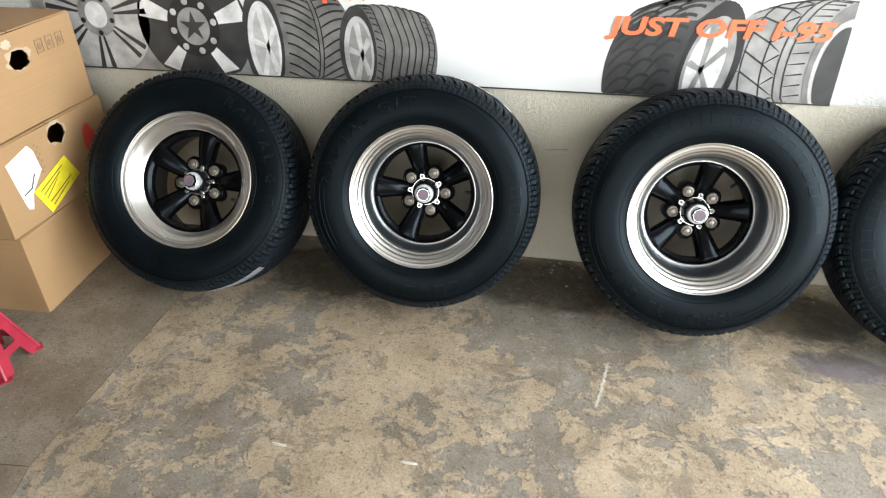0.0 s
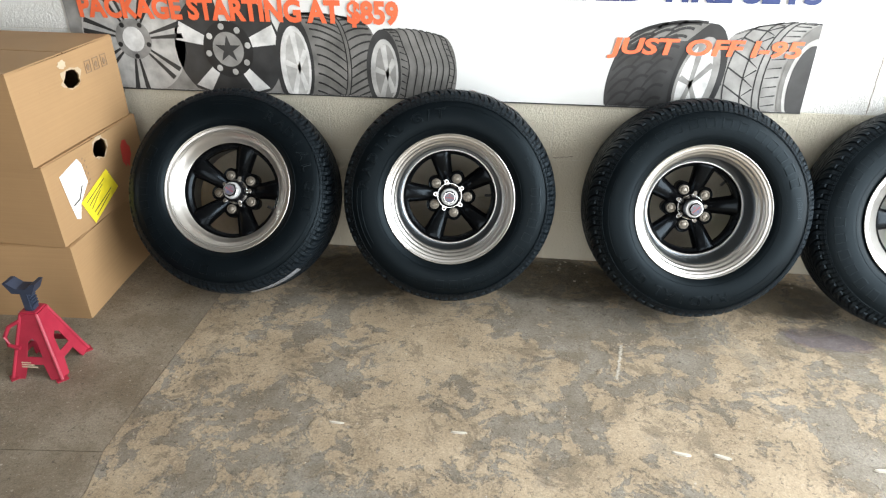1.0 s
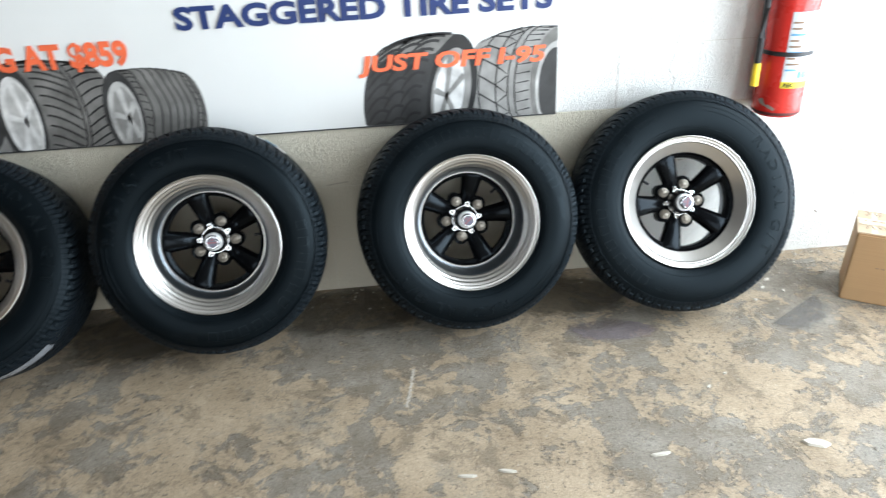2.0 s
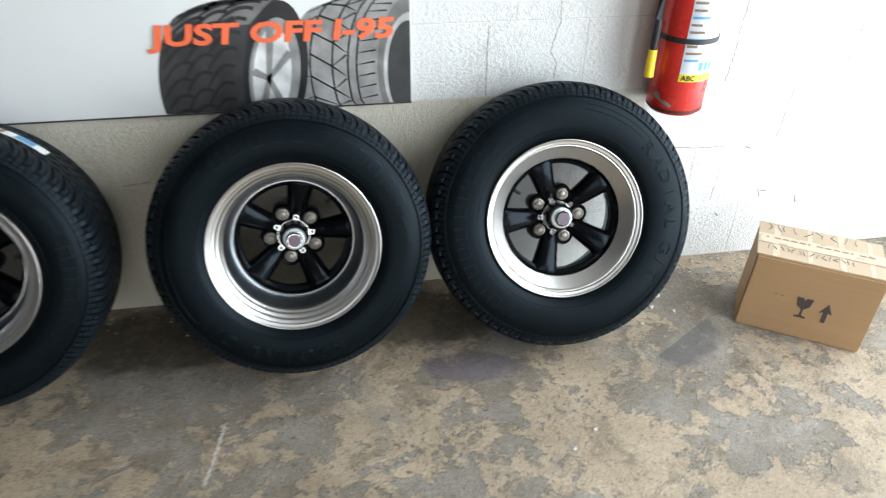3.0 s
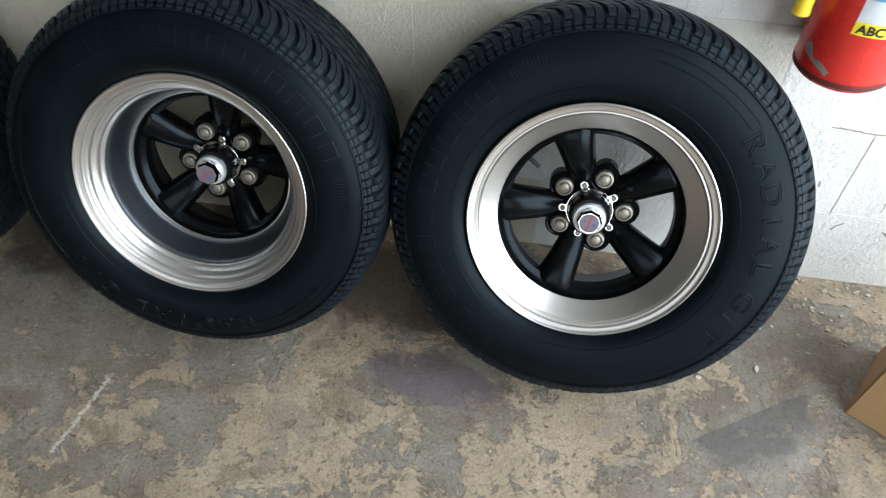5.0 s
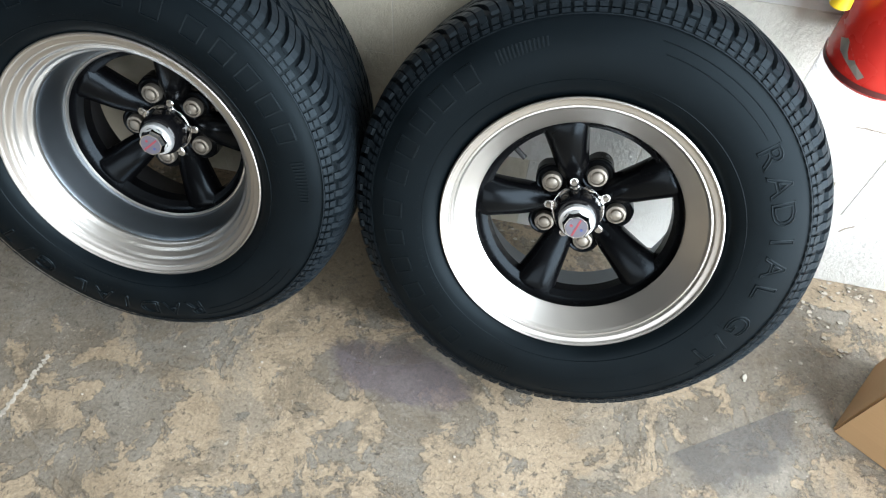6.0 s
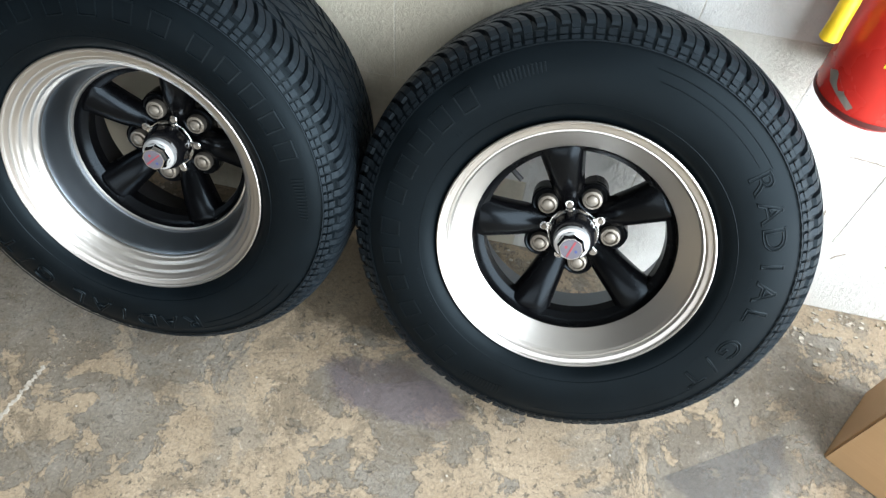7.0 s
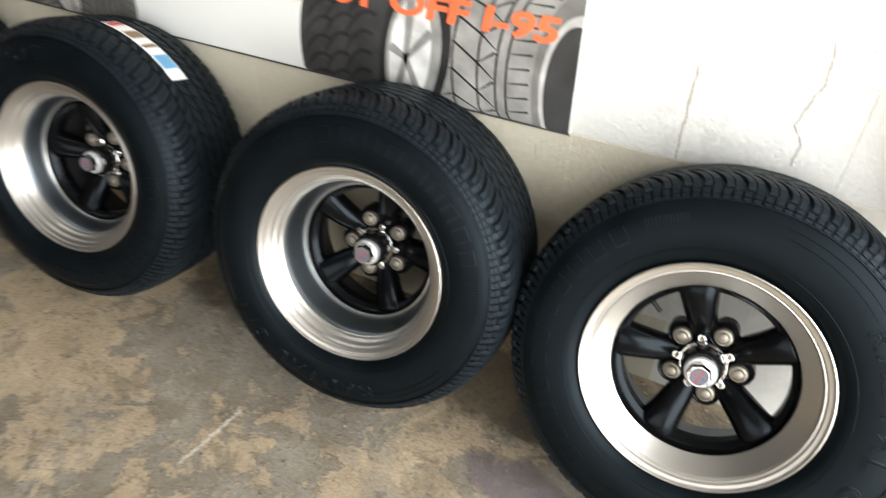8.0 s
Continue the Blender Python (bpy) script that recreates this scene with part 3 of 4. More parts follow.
def build_tread():
    bm = bmesh.new()
    count = 66
    step = 2 * math.pi / count
    for i in range(count):
        a = i * step
        for flip in (0, 1):
            def across(z):
                return -0.216 - z if flip else z
            sg = -1 if flip else 1
            bend = [(-0.0070, 0.0), (-0.012, 0.02), (-0.020, 0.10), (-0.030, 0.28), (-0.041, 0.55), (-0.050, 0.85)]
            for shift, start in ((-0.205, 0), (0.205, 1)):
                tread_block(bm, [(a + step * (sg * s * 0.9 + shift), across(z)) for z, s in bend[start:]], step * 0.172, 0.009)
            tread_block(bm, [(a + sg * step * s, across(z)) for z, s in ((-0.054, 0.2), (-0.063, 0.5), (-0.072, 0.95))], step * 0.38, 0.0085)
            tread_block(bm, [(a + sg * step * (s + 0.4), across(z)) for z, s in ((-0.077, 0.3), (-0.085, 0.0), (-0.094, -0.45))], step * 0.41, 0.0085)
        tread_block(bm, [(a + step * s, z) for z, s in ((-0.0985, 0.3), (-0.108, 0.0), (-0.1175, 0.3))], step * 0.45, 0.007)
    bmesh.ops.recalc_face_normals(bm, faces=list(bm.faces))
    return mesh_of("tread", bm, LIT_RUBBER)


def build_ladder():
    """Two rows of small raised bars that ring the outer shoulder."""
    bm = bmesh.new()
    count = 132
    rows = ((0.3090, 0.3100, 0.0036, 0.0030, 0.0078), (0.3112, 0.3158, 0.0024, -0.0004, 0.0052), (0.3174, 0.3225, -0.0016, -0.0058, 0.0052))
    for i in range(count):
        a = 2 * math.pi * (i - 0.4) / count
        for k, (r0, r1, z0, z1, half) in enumerate(rows):
            if k == 2 and i % 2 == 1:
                r1, z1 = 0.3245, -0.0074
            box(bm, (r0, -half, 0), (r1, half, 0.001), 0, pose(0, 0, 0, 0, 0, math.degrees(a)) @ Matrix(((1, 0, 0, 0), (0, 1, 0, 0), ((z1 - z0) / (r1 - r0), 0, 1, z0 + 0.0020 - r0 * (z1 - z0) / (r1 - r0)), (0, 0, 0, 1))))
    return mesh_of("shoulder_ladder", bm, LIT_RUBBER)


def side_z(r):
    for (r0, z0), (r1, z1) in zip(HALF, HALF[1:]):
        if r0 <= r <= r1:
            return z0 + (z1 - z0) * (r - r0) / (r1 - r0)
    return HALF[0][1]


def on_sidewall(bm, r, degrees, lift=0.0):
    """Bend flat artwork, drawn about (0, 0) with y outwards, onto the sidewall at a radius and an angle."""
    for v in bm.verts:
        rr = r + v.co.y
        t = radians(degrees) - v.co.x / r
        v.co = Vector((rr * math.cos(t), rr * math.sin(t), side_z(rr) + lift + v.co.z))
    return bm


def word_on_tyre(word, r, first, size, step, shift):
    bm = bmesh.new()
    for i, ch in enumerate(word):
        g = letters(ch, size, outline=0.0011)
        xs, ys = [v.co.x for v in g.verts], [v.co.y for v in g.verts]
        mx, my = (min(xs) + max(xs)) / 2, (min(ys) + max(ys)) / 2
        for v in g.verts:
            v.co.x, v.co.y = (v.co.x - mx) * 1.25, v.co.y - my
        join(bm, on_sidewall(g, r, first - step * i + shift, 0.0003))
    return bm


def frame_bar(bm, w, h, t):
    """A raised hollow bar that stands for one moulded character."""
    for lo, hi in (((-w, -h), (w, -h + t)), ((-w, h - t), (w, h)), ((-w, -h), (-w + t, h)), ((w - t, -h), (w, h))):
        box(bm, (*lo, -0.0006), (*hi, 0.0016))
    return bm


def tyre_markings(parent, turn):
    """Moulded marks on the sidewall: two lines of lettering, a fanned crest and fine raised rings."""
    part("moulded_word", word_on_tyre("RADIAL", 0.274, 19, 0.042, 8.8, turn), MOULDED, parent)
    part("moulded_word", word_on_tyre("G/T", 0.274, -38, 0.042, 8.0, turn), MOULDED, parent)
    for first, count, step in ((216, 6, 10.4), (152, 5, 9.5)):
        for i in range(count):
            part("moulded_bar", on_sidewall(frame_bar(bmesh.new(), 0.0140, 0.0155, 0.0022), 0.274, first - step * i + turn), MOULDED, parent)
    for centre in (97, 232):
        bm = bmesh.new()
        for k in range(13):
            fan = box(bmesh.new(), (-0.0011, -0.008 + 0.0006 * k, -0.0006), (0.0011, 0.011, 0.0012))
            join(bm, on_sidewall(fan, 0.276, centre + 7 - 1.15 * k + turn))
        tagged(part("moulded_crest", bm, MOULDED, parent), kind="stuff")
    for r, a0, a1 in ((0.2285, 0, 360), (0.3085, 0, 360), (0.292, 22, 62), (0.2785, 24, 60), (0.292, 252, 304)):
        bm = bmesh.new()
        n = int(abs(a1 - a0) / 3)
        for i in range(n):
            p = [radians(a0 + (a1 - a0) * k / n + turn) for k in (i, i + 1)]
            q = []
            for t in p:
                for rr, h in ((r - 0.0007, 0.0), (r, 0.0007), (r + 0.0007, 0.0)):
                    q.append(bm.verts.new((rr * math.cos(t), rr * math.sin(t), side_z(rr) + h)))
            bm.faces.new((q[0], q[1], q[4], q[3]))
            bm.faces.new((q[1], q[2], q[5], q[4]))
        bmesh.ops.recalc_face_normals(bm, faces=list(bm.faces))
        part("moulded_ring", bm, RUBBER, parent)
    for count, r, a0, a1 in ((30, 0.2365, 130, 205), (18, 0.243, 95, 125), (26, 0.252, -12, -55), (22, 0.262, -66, -100)):
        bm = bmesh.new()
        for i in range(count):
            if (i * 7) % 5 == 3:
                continue
            join(bm, on_sidewall(box(bmesh.new(), (-0.0013, -0.0018, -0.0005), (0.0012, 0.0018, 0.00035)), r, a0 + (a1 - a0) * i / count + turn))
        part("fine_moulded_print", bm, RUBBER, parent)


TREAD_MESH, LADDER_MESH = build_tread(), build_ladder()
TYRE_MESH = mesh_of("tyre", lathe(bmesh.new(), SECTION, 180), RUBBER, True)


def build_spoke(dish, ri):
    """One tapered spoke along +x: it flares into the rim and dives back to the hub, rounded across."""
    hub_z = -dish - HUB_DEPTH
    rings = []
    for r, w, z, d in ((0.026, 0.0120, 0.004, 0.018), (0.044, 0.0160, 0.010, 0.024), (0.058, 0.0210, 0.017, 0.030), (0.072, 0.0250, 0.0255, 0.034), (0.088, 0.0275, 0.0330, 0.037), (0.104, 0.0295, 0.0385, 0.038),
                       (0.120, 0.0320, 0.0430, 0.038), (0.134, 0.0345, 0.0460, 0.037), (ri - 0.012, 0.0380, 0.0475, 0.035), (ri - 0.006, 0.0420, 0.0465, 0.033), (ri - 0.001, 0.0480, 0.0440, 0.030)):
        ring = []
        for k in range(15):
            t = math.pi * k / 14
            c, sn = math.cos(t), math.sin(t)
            ring.append((r, w * math.copysign(abs(c) ** 0.85, c), hub_z + z - d * 0.72 + d * 0.72 * sn ** 0.9))
        ring += [(r, -w * 0.94, hub_z + z - d), (r, w * 0.94, hub_z + z - d)]
        rings.append(ring)
    return mesh_of("spoke", loft(bmesh.new(), rings), BLACK_METAL, True)


def rim_profile(dish, ri):
    """The polished lip with its steps, down to the inner edge."""
    lip = [(0.2010, -0.0125), (0.2075, -0.0060), (R_LIP, -0.0020), (0.2086, 0.0008), (0.2068, 0.0016), (0.2048, 0.0006), (0.2040, -0.0016), (0.2026, -0.0026), (0.1985, -0.0030), (0.1962, -0.0040), (0.1952, -0.0072), (0.1938, -0.0086)]
    if dish < 0.05:
        return lip + [(0.1915, -0.0084), (0.1898, -0.0098), (0.1888, -0.0128), (0.1872, -0.0142), (0.180, -0.0205), (0.172, -0.0285), (ri + 0.004, -dish + 0.004), (ri + 0.001, -dish + 0.001), (ri - 0.001, -dish - 0.001)]
    return lip + [(0.1915, -0.0092), (0.1880, -0.0110), (0.1862, -0.0140), (0.1855, -0.0180), (0.1838, -0.0200), (0.1800, -0.0215), (0.1772, -0.0245), (0.1758, -0.0300), (0.1742, -0.0325), (0.1715, -0.0345), (0.1695, -0.0385), (0.1688, -0.0430)]


def build_wheel(at, wide, dish, ri, spokes_at, text_turn, valve_at, label, big=1.0):
    wheel = thing("wheel", at, label, "wheel", "wheels leaning on the wall")
    tyre = part("tyre", TYRE_MESH, RUBBER, wheel, "black radial tyre with moulded lettering", at=Matrix.Diagonal((big, big, wide, 1)))
    part("tread", TREAD_MESH, LIT_RUBBER, tyre)
    tagged(part("shoulder_ladder", LADDER_MESH, LIT_RUBBER, tyre), kind="stuff")
    tyre_markings(tyre, text_turn)
    outer = rim_profile(dish, ri)
    part("rim_lip", lathe(bmesh.new(), outer, 128), POLISHED, wheel, "polished aluminium stepped rim lip", True)
    deep = dish >= 0.05
    inner = ([outer[-1], (0.1672, -0.0460), (0.1655, -0.0520), (ri + 0.004, -dish + 0.002), (ri, -dish)] if deep else [outer[-1]])
    if deep:
        part("dish", lathe(bmesh.new(), inner, 128), BARREL, wheel, "grey machined dish", True)
        part("edge_ring", lathe(bmesh.new(), [(ri + 0.0005, -dish + 0.0008), (ri - 0.002, -dish + 0.001), (ri - 0.0035, -dish - 0.002)], 128), POLISHED, wheel, "", True)
    part("rim_seat", lathe(bmesh.new(), [(ri - 0.002, -dish - 0.002), (ri - 0.004, -dish - 0.013), (ri - 0.010, -dish - 0.019), (ri - 0.016, -dish - 0.024), (ri - 0.017, -dish - 0.044), (ri - 0.003, -dish - 0.048)], 96), BLACK_METAL, wheel, "satin black inner band", True)
    # deep wheels get the darkened barrel, its shade put into the colour
    part("barrel", lathe(bmesh.new(), [(ri - 0.003, -dish - 0.048), (ri - 0.001, -dish - 0.055), (0.168, -0.185 * wide), (0.182, -0.195 * wide), (0.190, -0.208 * wide), (0.205, -0.214 * wide), (0.207, -0.206 * wide)], 96), SHADED_BARREL if deep else BARREL, wheel, "dull inner barrel", True)
    spoke = build_spoke(dish, ri)
    hub_z = -dish - HUB_DEPTH
    web = []
    for i in range(120):
        t = 2 * math.pi * i / 120
        rr = 0.072 + 0.0165 * max(0, math.cos(5 * (t - radians(spokes_at + 36)))) ** 0.7
        web.append((rr * math.cos(t), rr * math.sin(t)))
    hub = sheet(bmesh.new(), web, (), 0.034, pose(0, 0, hub_z + 0.002))
    bmesh.ops.bevel(hub, geom=[e for e in hub.edges if len(e.link_faces) == 2 and e.calc_face_angle(0) > 1.2], offset=0.004, segments=2, affect="EDGES")
    part("hub", hub, BLACK_METAL, wheel, "", True)
    seat_mesh = mesh_of("nut_seat", lathe(bmesh.new(), [(0.0175, 0.0), (0.0205, 0.0035), (0.0235, 0.0045), (0.0265, 0.0020), (0.0270, -0.004)], 32), BLACK_METAL, True)
    nut = lathe(bmesh.new(), [(0.0158, -0.012), (0.0162, 0.004), (0.0152, 0.0085), (0.0120, 0.0098), (0.0108, 0.0060), (0.0092, 0.0060), (0.0086, 0.0105), (0.0062, 0.0122), (0, 0.0122)], 24)
    nut_mesh = mesh_of("lug_nut", nut, NUT, True)
    for k in range(5):
        part("spoke", spoke, BLACK_METAL, wheel, at=pose(0, 0, 0, 0, 0, spokes_at + 72 * k))
        a = radians(spokes_at + 36 + 72 * k)
        part("nut_seat", seat_mesh, BLACK_METAL, wheel, at=pose(0.0603 * math.cos(a), 0.0603 * math.sin(a), hub_z + 0.002))
        part("lug_nut", nut_mesh, NUT, wheel, "dull steel lug nut", at=pose(0.0603 * math.cos(a), 0.0603 * math.sin(a), hub_z + 0.005))
    # chrome centre cap: lobed flange, dome, pale collar and faceted end
    cap = bmesh.new()
    lobe = []
    for i in range(200):
        t = 2 * math.pi * i / 200
        d = (t - radians(spokes_at) + math.pi / 5) % (2 * math.pi / 5) - math.pi / 5
        side = 0.0475 * math.sin(d)
        rr = max(0.0410, 0.0475 * math.cos(d) + math.sqrt(0.0068 ** 2 - side ** 2)) if abs(side) < 0.0068 else 0.0410
        lobe.append((rr * math.cos(t), rr * math.sin(t)))
    sheet(cap, lobe, (), 0.006, pose(0, 0, hub_z + 0.020))
    bmesh.ops.bevel(cap, geom=[e for e in cap.edges if len(e.link_faces) == 2 and e.calc_face_angle(0) > 1.2], offset=0.0014, segments=2, affect="EDGES")
    cap_ob = part("centre_cap", cap, CHROME, wheel, "chrome lobed centre cap", True)
    part("cap_skirt", lathe(bmesh.new(), [(0.0400, hub_z + 0.0195), (0.0385, hub_z + 0.0235), (0.0372, hub_z + 0.0255)], 48), CHROME, cap_ob, "", True)
    part("cap_dome", lathe(bmesh.new(), [(0.0372, hub_z + 0.0255), (0.0370, hub_z + 0.036), (0.0355, hub_z + 0.046), (0.0325, hub_z + 0.053), (0.0285, hub_z + 0.0565)], 48), DARK_CHROME, cap_ob, "chrome dome, coloured black for its dark reflections", True)
    part("cap_end", lathe(bmesh.new(), [(0.0285, hub_z + 0.0560), (0.0282, hub_z + 0.0610), (0.0268, hub_z + 0.0635), (0.0215, hub_z + 0.0645)], 48), CAP_WHITE, cap_ob, "pale satin collar", True)
    part("cap_post", lathe(bmesh.new(), [(0.0226, hub_z + 0.0640), (0.0220, hub_z + 0.0750), (0.0190, hub_z + 0.0815), (0, hub_z + 0.0815)], 8), CHROME, cap_ob, "faceted chrome cap end")
    part("badge", lathe(bmesh.new(), [(0.0168, hub_z + 0.0813), (0.0162, hub_z + 0.0823), (0, hub_z + 0.0823)], 40), BADGE, cap_ob, "small round grey badge")
    part("badge_bar", box(bmesh.new(), (-0.0150, -0.0014, 0), (0.0150, 0.0014, 0.0006), 0, pose(0, 0, hub_z + 0.0822, 0, 0, spokes_at - 35)), BADGE_RED, cap_ob)
    for s, mat in ((-1, BADGE_BLUE), (1, BADGE_RED)):
        part("badge_dot", lathe(bmesh.new(), [(0.0025, 0), (0.0022, 0.0006), (0, 0.0006)], 12, pose(0, 0, hub_z + 0.0822, 0, 0, spokes_at - 35) @ pose(0, 0.0085 * s, 0)), mat, cap_ob)
    screw = mesh_of("cap_screw", lathe(bmesh.new(), [(0.0046, 0), (0.0046, 0.0022), (0.0034, 0.0036), (0.0026, 0.0026), (0, 0.0026)], 14), NUT, True)
    for k in range(5):
        a = radians(spokes_at + 72 * k)
        part("cap_screw", screw, NUT, cap_ob, at=pose(0.0475 * math.cos(a), 0.0475 * math.sin(a), hub_z + 0.0198))
    part("valve_stem", tube(bmesh.new(), [(0.163, 0.0, -dish - 0.064), (0.150, 0.0, -dish - 0.055), (0.118, 0.0, -dish - 0.050)], 0.0044, 10, pose(0, 0, 0, 0, 0, valve_at)), HOSE, wheel, "short black rubber valve stem", True)
    return wheel


def leaning(x, yaw, lean, wide, big=1.0):
    """The pose of a wheel that stands on the floor at x and rests its back on the wall."""
    yw, ln = radians(yaw), radians(lean)
    n = Vector((math.sin(yw) * math.cos(ln), -math.cos(yw) * math.cos(ln), math.sin(ln)))
    a = Vector((math.cos(yw), math.sin(yw), 0))
    b = n.cross(a)
    low = high = 0.0
    for z in [c[1] for c in CROWN] + [-0.216 - c[1] for c in CROWN]:
        r = crown(z) * big
        for i in range(72):
            p = a * (r * math.cos(i * math.pi / 36)) + b * (r * math.sin(i * math.pi / 36)) + n * (z * wide)
            low, high = min(low, p.z), max(high, p.y)
    m = Matrix((a, b, n)).transposed().to_4x4()
    m.translation = (x, WALL_Y - 0.003 - high, -low - 0.001)
    return m


wheel_a = build_wheel(leaning(-0.0097, 5.36, 31.3, 1.125), 1.125, 0.045, 0.1610, 3, 40, -24, "polished-lip wheel with satin black spokes, beside the cartons")
wheel_b = build_wheel(leaning(0.7219, 6.08, 18.5, 1.255), 1.255, 0.086, 0.1550, 31, 150, 0, "deep polished wheel with black spokes and a sticker on its tread")
wheel_c = build_wheel(leaning(1.5073, 4.08, 18.3, 1.197), 1.197, 0.096, 0.1510, 76, -93, 38, "deep-dish polished wheel with satin black spokes and a wide tyre")
wheel_d = build_wheel(leaning(2.1995, -2.52, 23.3, 0.903, 1.027), 0.903, 0.039, 0.1600, 110, 20, 147, "shallow polished wheel with satin black spokes below the extinguisher", 1.027)


def tread_sticker(wheel, a0, a1, z0, z1, mat, label):
    """A paper sticker that follows the tread round."""
    bm = bmesh.new()
    rows = []
    for i in range(13):
        t = radians(a0 + (a1 - a0) * i / 12)
        rows.append([bm.verts.new(((crown(z) + 0.0018) * math.cos(t), (crown(z) + 0.0018) * math.sin(t), z)) for z in (z0, (z0 + z1) / 2, z1)])
    for p, q in zip(rows, rows[1:]):
        for k in range(2):
            bm.faces.new((p[k], p[k + 1], q[k + 1], q[k]))
    return part("tread_sticker", bm, mat, wheel, label)


tread_sticker(wheel_b, 80, 44, -0.088, -0.138, PAPER, "white paper tyre sticker")
for a0, a1, mat in ((79, 76, RED_INK), (56, 49, LABEL_BLUE), (71, 66, FAINT_PRINT), (62, 60, FAINT_PRINT)):
    ob = tread_sticker(wheel_b, a0, a1, -0.092, -0.134, mat, "")
    ob.name, ob.scale = "sticker_print", (1.003, 1.003, 1.0)
tread_sticker(wheel_a, -48, -78, -0.030, -0.075, CLEAR_FILM, "clear shiny film strip")


# ---------------------------------------------------------------- cartons
def torn(cx, cy, rx, ry, seed, n=18):
    rnd = random.Random(seed)
    return [(cx + rx * rnd.uniform(0.72, 1.12) * math.cos(2 * math.pi * i / n), cy + ry * rnd.uniform(0.72, 1.12) * math.sin(2 * math.pi * i / n)) for i in range(n)]


def carton(at, w, d, h, mat, label, hole=None, gap=0.0):
    """A closed carton with its corner at the origin: the front runs along -x, the side along +y. hole: a torn hand hole in the side."""
    c = thing("carton", at, label, "box", "stacked cartons")
    t = 0.004
    side_m = Matrix(((0, 0, 1, 0), (1, 0, 0, 0), (0, 1, 0, 0), (0, 0, 0, 1)))
    front_m = Matrix(((1, 0, 0, 0), (0, 0, -1, 0), (0, 1, 0, 0), (0, 0, 0, 1)))
    holes = [torn(*hole)] if hole else []
    part("side_panel", sheet(bmesh.new(), [(0, 0.003), (0.008, 0), (d * 0.5, 0.002), (d - 0.008, 0), (d, 0.003), (d + 0.002, h * 0.5), (d, h), (d * 0.5, h - 0.002), (0, h)], holes, t, side_m), mat, c)
    part("side_panel", sheet(bmesh.new(), [(0, 0), (d, 0), (d, h), (0, h)], (), t, Matrix.Translation((-w, 0, 0)) @ side_m), mat, c)
    part("front_panel", sheet(bmesh.new(), [(-w, 0), (-0.004, 0), (-0.0045, h * 0.5), (-0.004, h), (-w, h)], (), t, front_m), mat, c)
    part("back_panel", sheet(bmesh.new(), [(-w, 0), (-0.004, 0), (-0.004, h), (-w, h)], (), t, Matrix.Translation((0, d - 0.001, 0)) @ front_m), mat, c)
    part("bottom_flap", box(bmesh.new(), (-w + 0.005, 0.005, 0.001), (-0.005, d - 0.006, 0.005)), CARD_DARK, c)
    for y0, y1, lift in ((0.001, d * 0.5 - 0.002, 0.0), (d * 0.5 + 0.002, d - 0.002, gap)):
        part("top_flap", box(bmesh.new(), (-w + 0.001, y0, 0), (-0.001, y1, 0.004), 0.0012, Matrix.Translation((0, 0, h)) @ pose(0, 0, 0, math.degrees(math.atan2(lift, d / 2)) if y0 < 0.01 else 0)), mat, c)
    if hole:
        part("torn_edge", sheet(bmesh.new(), torn(hole[0] - 0.002, hole[1] + 0.004, hole[2] * 1.16, hole[3] * 1.16, hole[4] + 9), [torn(*hole)], 0.0006, Matrix.Translation((0.0008, 0, 0)) @ side_m), CARD_PALE, c)
    return c, side_m


low, side_m = carton(pose(-0.457, 1.470, 0.0, 0, 0, 3.0), 0.52, 0.475, 0.272, CARD, "plain brown cardboard carton at the bottom of a stack", (0.40, 0.155, 0.026, 0.018, 5))
mid, _ = carton(pose(-0.466, 1.464, 0.277, 0, 0, -1.5), 0.50, 0.505, 0.268, CARD, "brown carton with white and yellow labels and a torn hand hole", (0.280, 0.226, 0.042, 0.034, 3))
high, _ = carton(pose(-0.478, 1.452, 0.5500, 0, 0, -1.8), 0.52, 0.505, 0.275, CARD, "brown carton with a torn hand hole on top of the stack", (0.262, 0.195, 0.046, 0.030, 8), 0.012)


def stick_on(name, outline, mat, parent, lift, m, label=""):
    return part(name, sheet(bmesh.new(), outline, (), 0.0004, Matrix.Translation((lift, 0, 0)) @ m), mat, parent, label)


stick_on("paper_label", [(0.060, 0.215), (0.155, 0.238), (0.170, 0.215), (0.178, 0.150), (0.120, 0.098), (0.100, 0.052), (0.083, 0.060), (0.072, 0.120)], PAPER, mid, 0.0016, side_m, "torn white paper label")
stick_on("yellow_label", [(0.120, 0.098), (0.278, 0.152), (0.318, 0.070), (0.160, 0.006)], YELLOW, mid, 0.0026, side_m, "yellow printed label")
for k in range(5):
    stick_on("label_print", [(0.176 - 0.008 * k, 0.026 + 0.015 * k), (0.176 - 0.008 * k + 0.115 * (0.75 + 0.25 * math.sin(k * 2.1)), 0.066 + 0.015 * k), (0.177 - 0.008 * k + 0.115 * (0.75 + 0.25 * math.sin(k * 2.1)), 0.0695 + 0.015 * k), (0.176 - 0.008 * k, 0.0295 + 0.015 * k)], PRINT, mid, 0.0034, side_m)
stick_on("label_print", [(0.085, 0.104), (0.120, 0.112), (0.148, 0.150), (0.144, 0.152), (0.118, 0.116), (0.085, 0.108)], PRINT, mid, 0.0034, side_m)
for k in range(9):
    y, z = 0.178 + 0.010 * (k % 2), 0.225 - 0.011 * k
    stick_on("carton_mark", [(y, z), (y + 0.006, z + 0.002), (y + 0.006, z + 0.007), (y, z + 0.005)], FAINT_PRINT, mid, 0.0016, side_m)
stick_on("red_print", torn(0.405, 0.160, 0.032, 0.050, 12), RED_INK, mid, 0.0016, side_m, "smudged red print")
